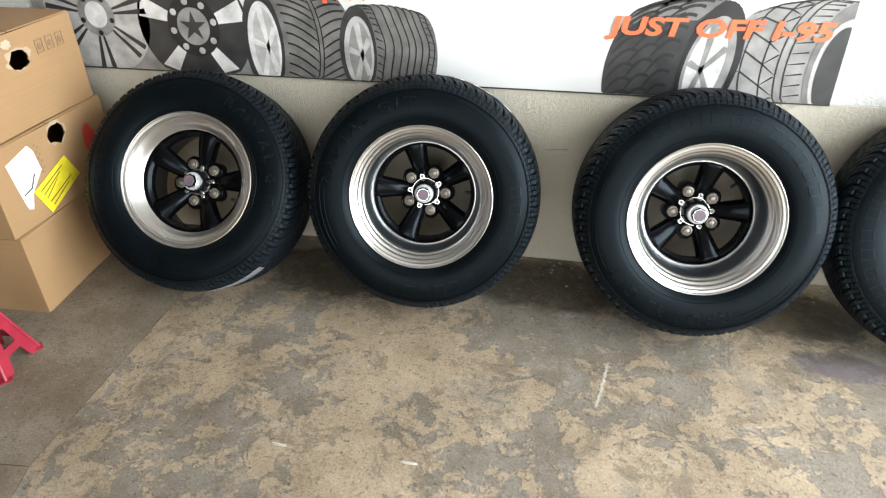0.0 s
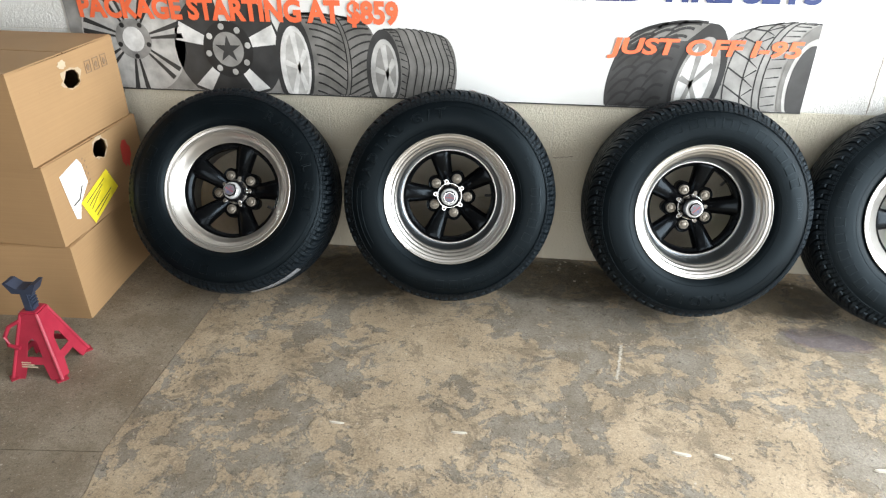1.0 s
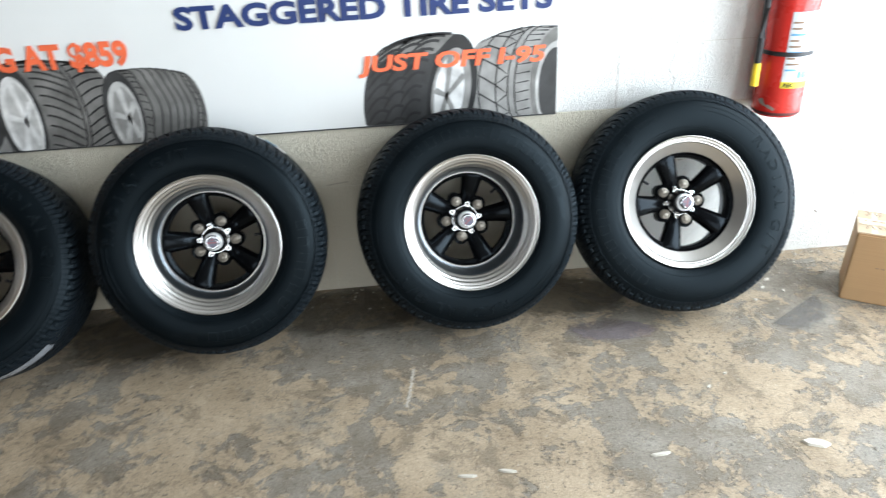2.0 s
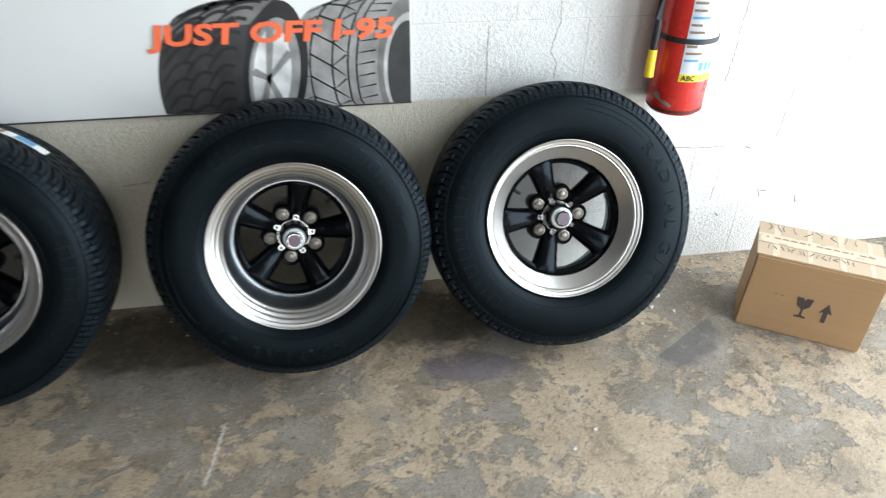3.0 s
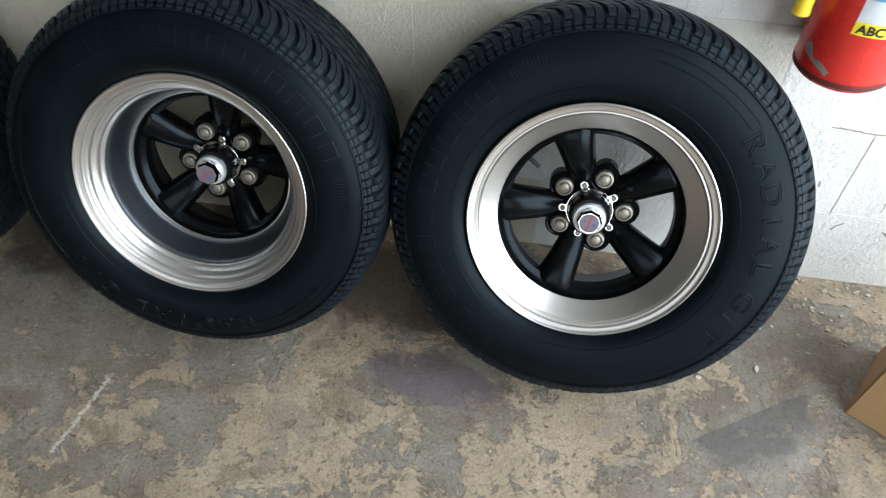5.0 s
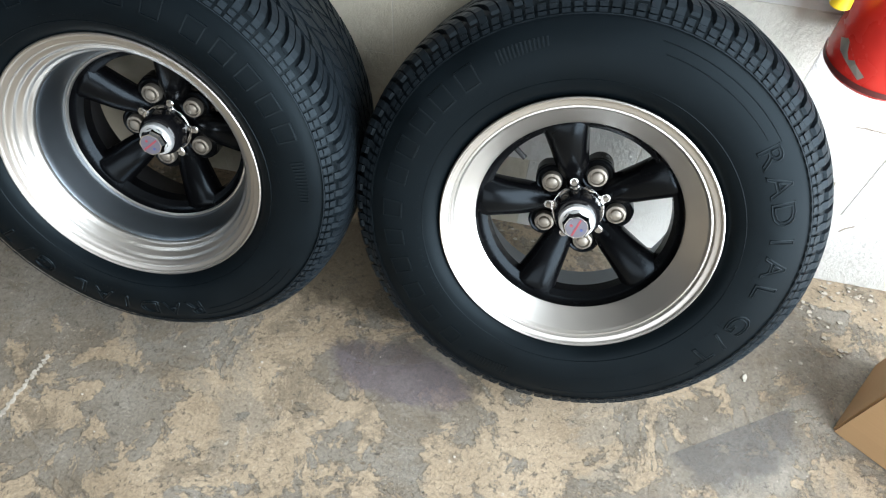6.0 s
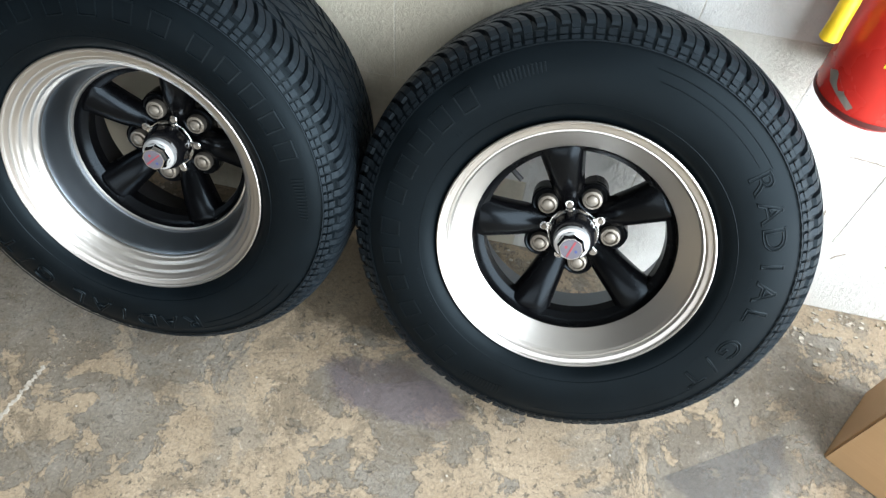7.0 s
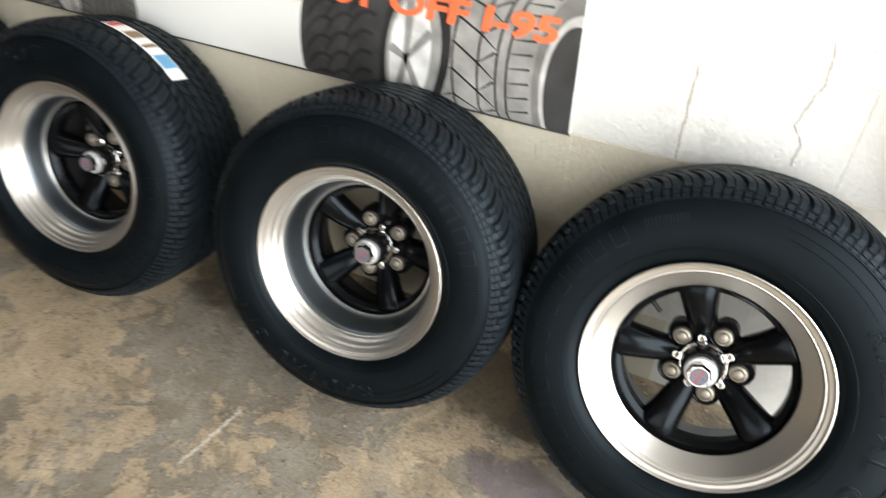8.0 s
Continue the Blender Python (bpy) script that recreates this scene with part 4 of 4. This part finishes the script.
for k in range(3):
    y = 0.335 + 0.043 * k
    for q in range(4):
        a = [(0, 0, 0.030, 0.003), (0, 0.037, 0.030, 0.040), (0, 0, 0.003, 0.040), (0.027, 0, 0.030, 0.040)][q]
        stick_on("carton_print", [(y + a[0], 0.190 + a[1]), (y + a[2], 0.190 + a[1]), (y + a[2], 0.190 + a[3]), (y + a[0], 0.190 + a[3])], FAINT_PRINT, high, 0.0016, side_m)
    stick_on("carton_print", torn(y + 0.015, 0.208, 0.008, 0.012, 20 + k), FAINT_PRINT, high, 0.0016, side_m)
stick_on("tape_scrap", torn(0.232, 0.246, 0.022, 0.014, 31), TAPE, high, 0.0022, side_m, "crumpled clear tape")

# the small carton by the wall
RX = pose(2.755, 1.718, 0.0, 0, 0, -33.2)
small = thing("small_carton", RX, "small taped cardboard box with arrow and glass symbols, beside the wall", "box")
sw, sd, sh = 0.334, 0.192, 0.248
bm = box(bmesh.new(), (0, 0, 0), (sw, sd, sh), 0.004)
for v in bm.verts:
    if v.co.z > 0.2 and v.co.x < 0.05:
        v.co.x += 0.006
    if v.co.z > 0.2:
        v.co.y += 0.006 * math.sin(v.co.x * 9)
part("body", bm, CARD, small)
for y0, y1 in ((0.003, sd / 2 - 0.001), (sd / 2 + 0.001, sd - 0.002)):
    part("top_flap", box(bmesh.new(), (0.004, y0 + 0.004, sh), (sw - 0.002, y1 + 0.004, sh + 0.003), 0.001), CARD_PALE, small)
for x0, wd in ((0.045, 0.018), (0.135, 0.012), (0.215, 0.016), (0.29, 0.012)):
    part("tape_strip", box(bmesh.new(), (x0, 0.006, sh + 0.0032), (x0 + wd, sd - 0.004, sh + 0.0038)), TAPE, small, "glossy packing tape")
part("tape_strip", box(bmesh.new(), (0.004, sd / 2 - 0.024, sh + 0.0042), (sw - 0.003, sd / 2 + 0.026, sh + 0.0047)), TAPE, small, "glossy packing tape")
rnd = random.Random(4)
for row, (y, n, hgt) in enumerate(((0.042, 15, 0.019), (0.150, 9, 0.034))):
    x = 0.03
    for k in range(n):
        wdt = rnd.uniform(0.008, 0.017) * (1.6 if row else 1.0)
        pts = [(x + rnd.uniform(0, wdt), y + hgt * j / 2 + rnd.uniform(-0.003, 0.003), sh + 0.0053) for j in range(3)]
        part("pen_mark", tube(bmesh.new(), pts, 0.0008, 5), PRINT, small)
        x += wdt * 1.25
for k in range(13):
    part("printed_bar", box(bmesh.new(), (0.025 + 0.022 * k, 0.102, sh + 0.0048), (0.025 + 0.022 * k + (0.016 if k % 5 else 0.006), 0.108, sh + 0.0053)), FAINT_PRINT, small)
FRONT = Matrix(((1, 0, 0, 0), (0, 0, -1, -0.0006), (0, 1, 0, 0), (0, 0, 0, 1)))
arrow = [(0.214, 0.075), (0.226, 0.075), (0.226, 0.110), (0.237, 0.106), (0.221, 0.140), (0.203, 0.106), (0.214, 0.110)]
glass = [(0.146, 0.074), (0.176, 0.074), (0.176, 0.079), (0.164, 0.083), (0.164, 0.103), (0.178, 0.116), (0.182, 0.143), (0.166, 0.143), (0.160, 0.134), (0.157, 0.143), (0.140, 0.143), (0.144, 0.116), (0.158, 0.103), (0.158, 0.083), (0.146, 0.079)]
for name, poly in (("arrow_symbol", arrow), ("glass_symbol", glass)):
    part(name, sheet(bmesh.new(), poly, (), 0.0004, FRONT), PRINT, small)
for k in range(2):
    part("carton_mark", sheet(bmesh.new(), torn(0.085 + 0.016 * k, 0.135, 0.006, 0.003, 40 + k), (), 0.0004, FRONT), FAINT_PRINT, small)


# ---------------------------------------------------------------- axle stand
stand = thing("axle_stand", pose(-0.446, 1.238, 0.0, 0, 0, 4.0) @ Matrix.Diagonal((1, 1, 0.94, 1)), "red enamelled steel axle stand with a dark saddle, on the floor", "jack stand")
foot, topw, leg_h = 0.076, 0.024, 0.212


def leg_panel(turn):
    """One pressed-steel side: two splayed legs, a window between them, joined at the top."""
    bm = bmesh.new()
    out = [(-foot, 0), (-foot + 0.036, 0), (-0.024, 0.050), (0.024, 0.050), (foot - 0.036, 0), (foot, 0), (topw, leg_h), (-topw, leg_h)]
    win = [(-0.024, 0.075), (0.024, 0.075), (0.014, 0.125), (0.0, 0.137), (-0.014, 0.125)]
    sheet(bm, out, [win], 0.003)
    lean_back = math.degrees(math.atan2(foot - topw, leg_h))
    return bm, pose(0, 0, 0, 0, 0, turn) @ pose(0, -foot, 0) @ pose(0, 0, 0, 90 - lean_back)


for k in range(4):
    bm, m = leg_panel(90 * k)
    bm.transform(m)
    part("leg", bm, RED_STAND, stand)
for k in range(4):
    c = pose(0, 0, 0, 0, 0, 45 + 90 * k)
    part("leg_edge", tube(bmesh.new(), [c @ Vector((foot * 1.405, 0, 0.003)), c @ Vector((topw * 1.405, 0, leg_h))], 0.005, 8), RED_STAND, stand, "", True)
    part("foot_pad", box(bmesh.new(), (foot * 1.36 - 0.028, -0.016, 0), (foot * 1.36 + 0.012, 0.016, 0.004), 0.001, c), RED_STAND, stand)
part("collar", box(bmesh.new(), (-0.029, -0.029, leg_h - 0.028), (0.029, 0.029, leg_h + 0.006), 0.005), RED_STAND, stand)
post = part("ratchet_post", box(bmesh.new(), (-0.013, -0.016, 0.09), (0.013, 0.016, 0.292), 0.003), STEEL_BLUE, stand, "dark cast ratchet post")
for k in range(5):
    part("tooth", box(bmesh.new(), (0.012, -0.013, 0.232 + 0.011 * k), (0.018, 0.013, 0.238 + 0.011 * k), 0.001), STEEL_BLUE, post)
saddle = bmesh.new()
loft(saddle, [[(x, y, z) for x, z in ((-0.048, 0.318), (-0.036, 0.318), (-0.014, 0.300), (0.014, 0.300), (0.036, 0.318), (0.048, 0.318), (0.030, 0.283), (-0.030, 0.283))] for y in (-0.021, 0.021)])
part("saddle", saddle, STEEL_BLUE, stand, "dark cast saddle")
part("pawl_plate", box(bmesh.new(), (-0.034, -0.036, 0.110), (-0.004, -0.031, 0.215), 0.003, pose(0, -0.006, 0, -6)), BARE_STEEL, stand, "scuffed bare steel plate")
part("handle", tube(bmesh.new(), [(-0.030, -0.030, 0.190), (-0.062, -0.038, 0.172), (-0.078, -0.046, 0.140), (-0.070, -0.052, 0.112), (-0.036, -0.056, 0.104)], 0.0065), RED_STAND, stand, "bent red release handle", True)
for k in range(3):
    part("stencilled_bar", box(bmesh.new(), (-0.030, -0.0016, 0.040 + 0.007 * k), (0.018 - 0.010 * k, 0.0002, 0.0435 + 0.007 * k), 0, pose(-0.012, -foot, 0) @ pose(0, 0, 0, -13.8)), TAPE, stand)


# ---------------------------------------------------------------- fire extinguisher
EX = (2.561, 1.984, 0.588)
ext = thing("fire_extinguisher", pose(*EX), "red fire extinguisher with chipped paint hung on the wall", "fire extinguisher")
er = 0.075
part("cylinder", lathe(bmesh.new(), [(0, 0.006), (er - 0.022, 0.004), (er - 0.008, 0.000), (er - 0.001, 0.008), (er, 0.022), (er, 0.395), (er - 0.006, 0.420), (er - 0.026, 0.444), (0.026, 0.456), (0.022, 0.47), (0, 0.47)], 72), RED_PAINT, ext, "glossy red steel cylinder", True)
part("base_scuff", lathe(bmesh.new(), [(er - 0.010, 0.0003), (er - 0.0004, 0.008), (er + 0.0006, 0.014), (er + 0.0006, 0.017)], 72), plain("dark_base_scuff", (0.10, 0.018, 0.016), 0.6), ext, "", True)
valve = part("valve", lathe(bmesh.new(), [(0.020, 0.468), (0.020, 0.500), (0.014, 0.505), (0.014, 0.530), (0, 0.530)], 32), BARE_STEEL, ext, "", True)
for z, tl in ((0.520, 8), (0.545, 22)):
    part("lever", box(bmesh.new(), (-0.012, -0.105, 0), (0.012, 0.02, 0.006), 0.002, pose(0, 0, z, -tl)), HOSE, valve)


def wrap(a0, a1, z0, z1, rr, n=16):
    """A sticker bent round the cylinder; angles in degrees from +x."""
    bm = bmesh.new()
    rows = [[bm.verts.new((rr * math.cos(radians(a0 + (a1 - a0) * i / n)), rr * math.sin(radians(a0 + (a1 - a0) * i / n)), z)) for z in (z0, z1)] for i in range(n + 1)]
    for p, q in zip(rows, rows[1:]):
        bm.faces.new((p[0], q[0], q[1], p[1]))
    return bm


part("label", wrap(-120, -42, 0.118, 0.330, er + 0.0008), LABEL_GREY, ext, "silver instruction label")
part("label_band", wrap(-120, -42, 0.098, 0.118, er + 0.0009), YELLOW, ext, "yellow class band")
abc = letters("ABC", 0.019, 0.0002, bold=0.0006)
for v in abc.verts:
    t = radians(-116) + v.co.x / er
    v.co = Vector(((er + 0.0018) * math.cos(t), (er + 0.0018) * math.sin(t), 0.1015 + v.co.y))
part("class_letters", abc, PRINT, ext)
for k in range(9):
    part("label_print", wrap(-117, -90 + 7 * math.sin(k * 2.3), 0.152 + 0.018 * k, 0.158 + 0.018 * k, er + 0.0016), FAINT_PRINT if k % 3 else LABEL_BLUE, ext)
for k in range(3):
    part("label_picture", wrap(-86 + 12 * k, -77 + 12 * k, 0.128, 0.150, er + 0.0016, 4), LABEL_BLUE, ext)
for z in (0.196,):
    part("strap", lathe(bmesh.new(), [(er + 0.001, z), (er + 0.0035, z + 0.001), (er + 0.0035, z + 0.013), (er + 0.001, z + 0.014)], 72), HOSE, ext, "black rubber retaining strap", True)
chip = bmesh.new()
ring = [chip.verts.new(((er + 0.0007) * math.cos(radians(t)), (er + 0.0007) * math.sin(radians(t)), z)) for t, z in ((-168, 0.052), (-160, 0.040), (-150, 0.036), (-140, 0.031), (-126, 0.022), (-122, 0.030), (-136, 0.040), (-148, 0.052), (-158, 0.060))]
chip.faces.new(ring)
part("paint_chip", chip, BARE_STEEL, ext, "chipped bare patch")
part("wall_bracket", box(bmesh.new(), (-0.022, 0.066, 0.16), (0.022, 0.083, 0.46), 0.003), HOSE, ext)
part("hose", tube(bmesh.new(), [(-0.012, -0.004, 0.49), (-0.060, -0.012, 0.475), (-0.095, -0.018, 0.42), (-0.100, -0.020, 0.34), (-0.100, -0.020, 0.25), (-0.100, -0.020, 0.17)], 0.0105, 12), HOSE, ext, "black rubber hose", True)
part("nozzle", lathe(bmesh.new(), [(0.008, 0.175), (0.0115, 0.170), (0.0125, 0.110), (0.0135, 0.100), (0.009, 0.098), (0, 0.12)], 20, pose(-0.100, -0.020, 0)), YELLOW_PLASTIC, ext, "yellow plastic nozzle", True)


# ---------------------------------------------------------------- marks and litter on the floor
def stain(x, y, rx, ry, turn, mat, label, straight=False):
    bm = bmesh.new()
    bm.faces.new([bm.verts.new((1.25 * math.cos(t), 1.25 * math.sin(t), 0)) for t in [(math.pi if straight else 0) + (1 if straight else 2) * math.pi * i / 40 for i in range(41 if straight else 40)]])
    ob = part("floor_stain_shade", bm, mat, at=pose(x, y, 0.0018, 0, 0, turn) @ Matrix.Diagonal((rx, ry, 1, 1)))
    tagged(ob, label, "stain", kind="structure")


stain(1.94, 1.655, 0.19, 0.085, -5, PURPLE_STAIN, "purplish oil stain soaked into the concrete")
# soft shadow that the small carton throws to its left, painted as a patch
stain(2.560, 1.670, 0.18, 0.145, 32, BOX_SHADOW, "dark grey wedge-shaped shadow of the small carton, painted on the concrete", True)
# brown damp by the wall, darkened to paint in the shade between the wheels
stain(1.10, 1.90, 0.40, 0.20, 0, DAMP_SHADE, "brown damp along the wall, with painted shade between the wheels")
stain(0.36, 1.86, 0.32, 0.22, 0, DAMP_SHADE, "brown damp along the wall, with painted shade between the wheels")
stain(1.84, 1.88, 0.30, 0.18, 0, DAMP_SHADE, "brown damp along the wall, with painted shade between the wheels")


def flake(bm, x, y, s, h, rnd):
    n = rnd.randint(5, 7)
    ang = rnd.uniform(0, 6.28)
    ring = []
    for i in range(n):
        t = ang + 2 * math.pi * i / n
        rr = s * rnd.uniform(0.55, 1.15)
        ring.append((x + rr * math.cos(t), y + rr * 0.7 * math.sin(t)))
    loft(bm, [[(px, py, 0.0005) for px, py in ring], [(x + (px - x) * 0.85, y + (py - y) * 0.85, 0.0005 + h * rnd.uniform(0.6, 1.4)) for px, py in ring]])


def long_chip(x, y, length, wide, turn, label="small pale paint flake lying on the floor"):
    bm = bmesh.new()
    rnd = random.Random(int(x * 1000))
    ring = [(-length / 2, 0), (-length * 0.2, wide * rnd.uniform(0.3, 0.6)), (length * 0.3, wide * 0.4), (length / 2, wide * 0.1), (length * 0.25, -wide * 0.4), (-length * 0.3, -wide * 0.35)]
    loft(bm, [[(a, b, 0) for a, b in ring], [(a * 0.9, b * 0.8, 0.003 + 0.004 * abs(math.sin(a * 60))) for a, b in ring]])
    tagged(part("paint_flake", bm, CHIP, at=pose(x, y, 0.0008, 0, 0, turn)), label, "debris", "loose paint flakes")


long_chip(2.30, 1.089, 0.072, 0.034, -20, "large curled white paint flake on the floor")
for x, y, ln, w, tn in ((1.899, 1.106, 0.055, 0.012, 2), (1.402, 1.099, 0.050, 0.010, -8), (1.504, 1.102, 0.048, 0.010, -14), (0.823, 1.102, 0.045, 0.007, 0), (0.487, 1.097, 0.045, 0.006, -2), (2.13, 1.34, 0.016, 0.010, 30),
                        (1.02, 0.86, 0.022, 0.010, 60), (2.20, 1.39, 0.014, 0.009, 10), (2.54, 1.82, 0.020, 0.012, 40), (2.48, 1.75, 0.014, 0.010, 0), (2.58, 1.87, 0.026, 0.016, 10), (2.60, 1.79, 0.018, 0.012, 70)):
    long_chip(x, y, ln, w, tn)
rnd = random.Random(11)
litter = bmesh.new()
for k in range(170):
    flake(litter, rnd.uniform(2.4, 3.6), WALL_Y - 0.012 - abs(rnd.gauss(0, 0.11)), rnd.uniform(0.002, 0.009), 0.003, rnd)
for k in range(90):
    flake(litter, rnd.uniform(0.7, 2.4), WALL_Y - 0.015 - abs(rnd.gauss(0, 0.07)), rnd.uniform(0.002, 0.007), 0.002, rnd)
for k in range(130):
    flake(litter, rnd.uniform(0.3, 3.1), rnd.uniform(0.75, 1.75), rnd.uniform(0.0012, 0.0035), 0.0015, rnd)
tagged(part("paint_litter", litter, LITTER), "scattered flakes of paint and mortar on the floor", "debris", kind="stuff")


rubble = bmesh.new()
for k in range(260):
    flake(rubble, rnd.uniform(2.42, 3.66), WALL_Y - 0.008 - abs(rnd.gauss(0, 0.045)), rnd.uniform(0.002, 0.006), 0.003, rnd)
tagged(part("wall_rubble", rubble, LITTER), "pale crumbs of mortar and paint along the wall", "debris", kind="stuff")
scratch = bmesh.new()
for k in range(60):
    u = k / 59
    flake(scratch, 1.293 - 0.030 * u + rnd.uniform(-0.003, 0.003), 1.545 - 0.165 * u, rnd.uniform(0.003, 0.006), 0.0005, rnd)
tagged(part("floor_scratch", scratch, LITTER), "pale scrape on the concrete floor", "scratch", kind="structure")


# ---------------------------------------------------------------- wall cracks and chips, then the blocks themselves
def crack(points, width):
    bm = bmesh.new()
    rnd = random.Random(int(abs(points[0][0]) * 997))
    for (x0, z0), (x1, z1) in zip(points, points[1:]):
        n = max(2, int(math.hypot(x1 - x0, z1 - z0) / 0.012))
        for i in range(n):
            if rnd.random() < 0.10:
                continue
            u = (i + 0.5) / n
            cx, cz = x0 + (x1 - x0) * u + rnd.uniform(-0.0015, 0.0015), z0 + (z1 - z0) * u + rnd.uniform(-0.001, 0.001)
            box(bm, (-width * rnd.uniform(0.3, 0.7), 0, -0.0075), (width * rnd.uniform(0.3, 0.7), 0.003, 0.0075), 0, pose(cx, WALL_Y - 0.0006, cz) @ pose(0, 0, 0, 0, math.degrees(math.atan2(x1 - x0, z1 - z0)) + rnd.uniform(-12, 12)))
    part("crack", bm, CRACK, wall_north)


for pts, w in (([(2.770, 0.86), (2.762, 0.78), (2.764, 0.71), (2.756, 0.622)], 0.0026), ([(2.990, 0.600), (2.985, 0.532), (2.977, 0.430)], 0.0024), ([(2.815, 0.33), (2.808, 0.22)], 0.0020), ([(3.150, 0.80), (3.135, 0.68), (3.140, 0.624)], 0.0024),
               ([(2.637, 0.417), (2.70, 0.411), (2.803, 0.409)], 0.0026), ([(2.232, 0.88), (2.238, 0.81), (2.229, 0.79), (2.219, 0.73), (2.236, 0.70), (2.233, 0.655)], 0.0017), ([(2.043, 0.80), (2.043, 0.617)], 0.0013), ([(2.05, 0.409), (2.17, 0.411), (2.30, 0.408)], 0.0018), ([(1.05, 0.415), (1.12, 0.422)], 0.0028), ([(2.88, 0.405), (2.90, 0.395)], 0.005), ([(3.115, 0.21), (3.125, 0.18)], 0.005),
               ([(2.735, 0.16), (2.752, 0.18)], 0.004), ([(2.97, 0.245), (2.985, 0.215)], 0.004), ([(2.84, 0.165), (2.85, 0.155)], 0.005), ([(2.98, 0.24), (3.00, 0.236)], 0.004), ([(2.66, 0.30), (2.67, 0.27)], 0.003)):
    crack(pts, w)

BLOCK_MESHES = {}
CUT = 0.273
for tone, mat in (("white", WHITE_WALL), ("offwhite", OFFWHITE_WALL), ("cream", CREAM_WALL)):
    for wide in (BLOCK, CUT):
        bm = bmesh.new()
        box(bm, (0.001, 0, 0.001), (wide - 0.001, 0.03, COURSE - 0.001))
        bmesh.ops.bevel(bm, geom=[e for e in bm.edges if all(v.co.y < 0.001 for v in e.verts)], offset=0.0007, segments=1, affect="EDGES")
        BLOCK_MESHES[tone, wide] = mesh_of("block", bm, mat)
for row in range(12):
    z = FIRST + COURSE * row
    start = 2.043 if row % 2 else 1.843
    spans = [(start - BLOCK * (i + 1), BLOCK) for i in range(13)] + [(start, CUT)] + [(start + CUT + BLOCK * i, BLOCK) for i in range(4)]
    for x, wide in spans:
        tone = "cream" if row < 3 and x < 2.0 else "offwhite" if row == 2 and x < 2.5 else "white"
        if x + wide < 3.70:
            part("block", BLOCK_MESHES[tone, wide], None, wall_north, at=pose(x, WALL_Y + random.uniform(-0.0005, 0.0005), z))
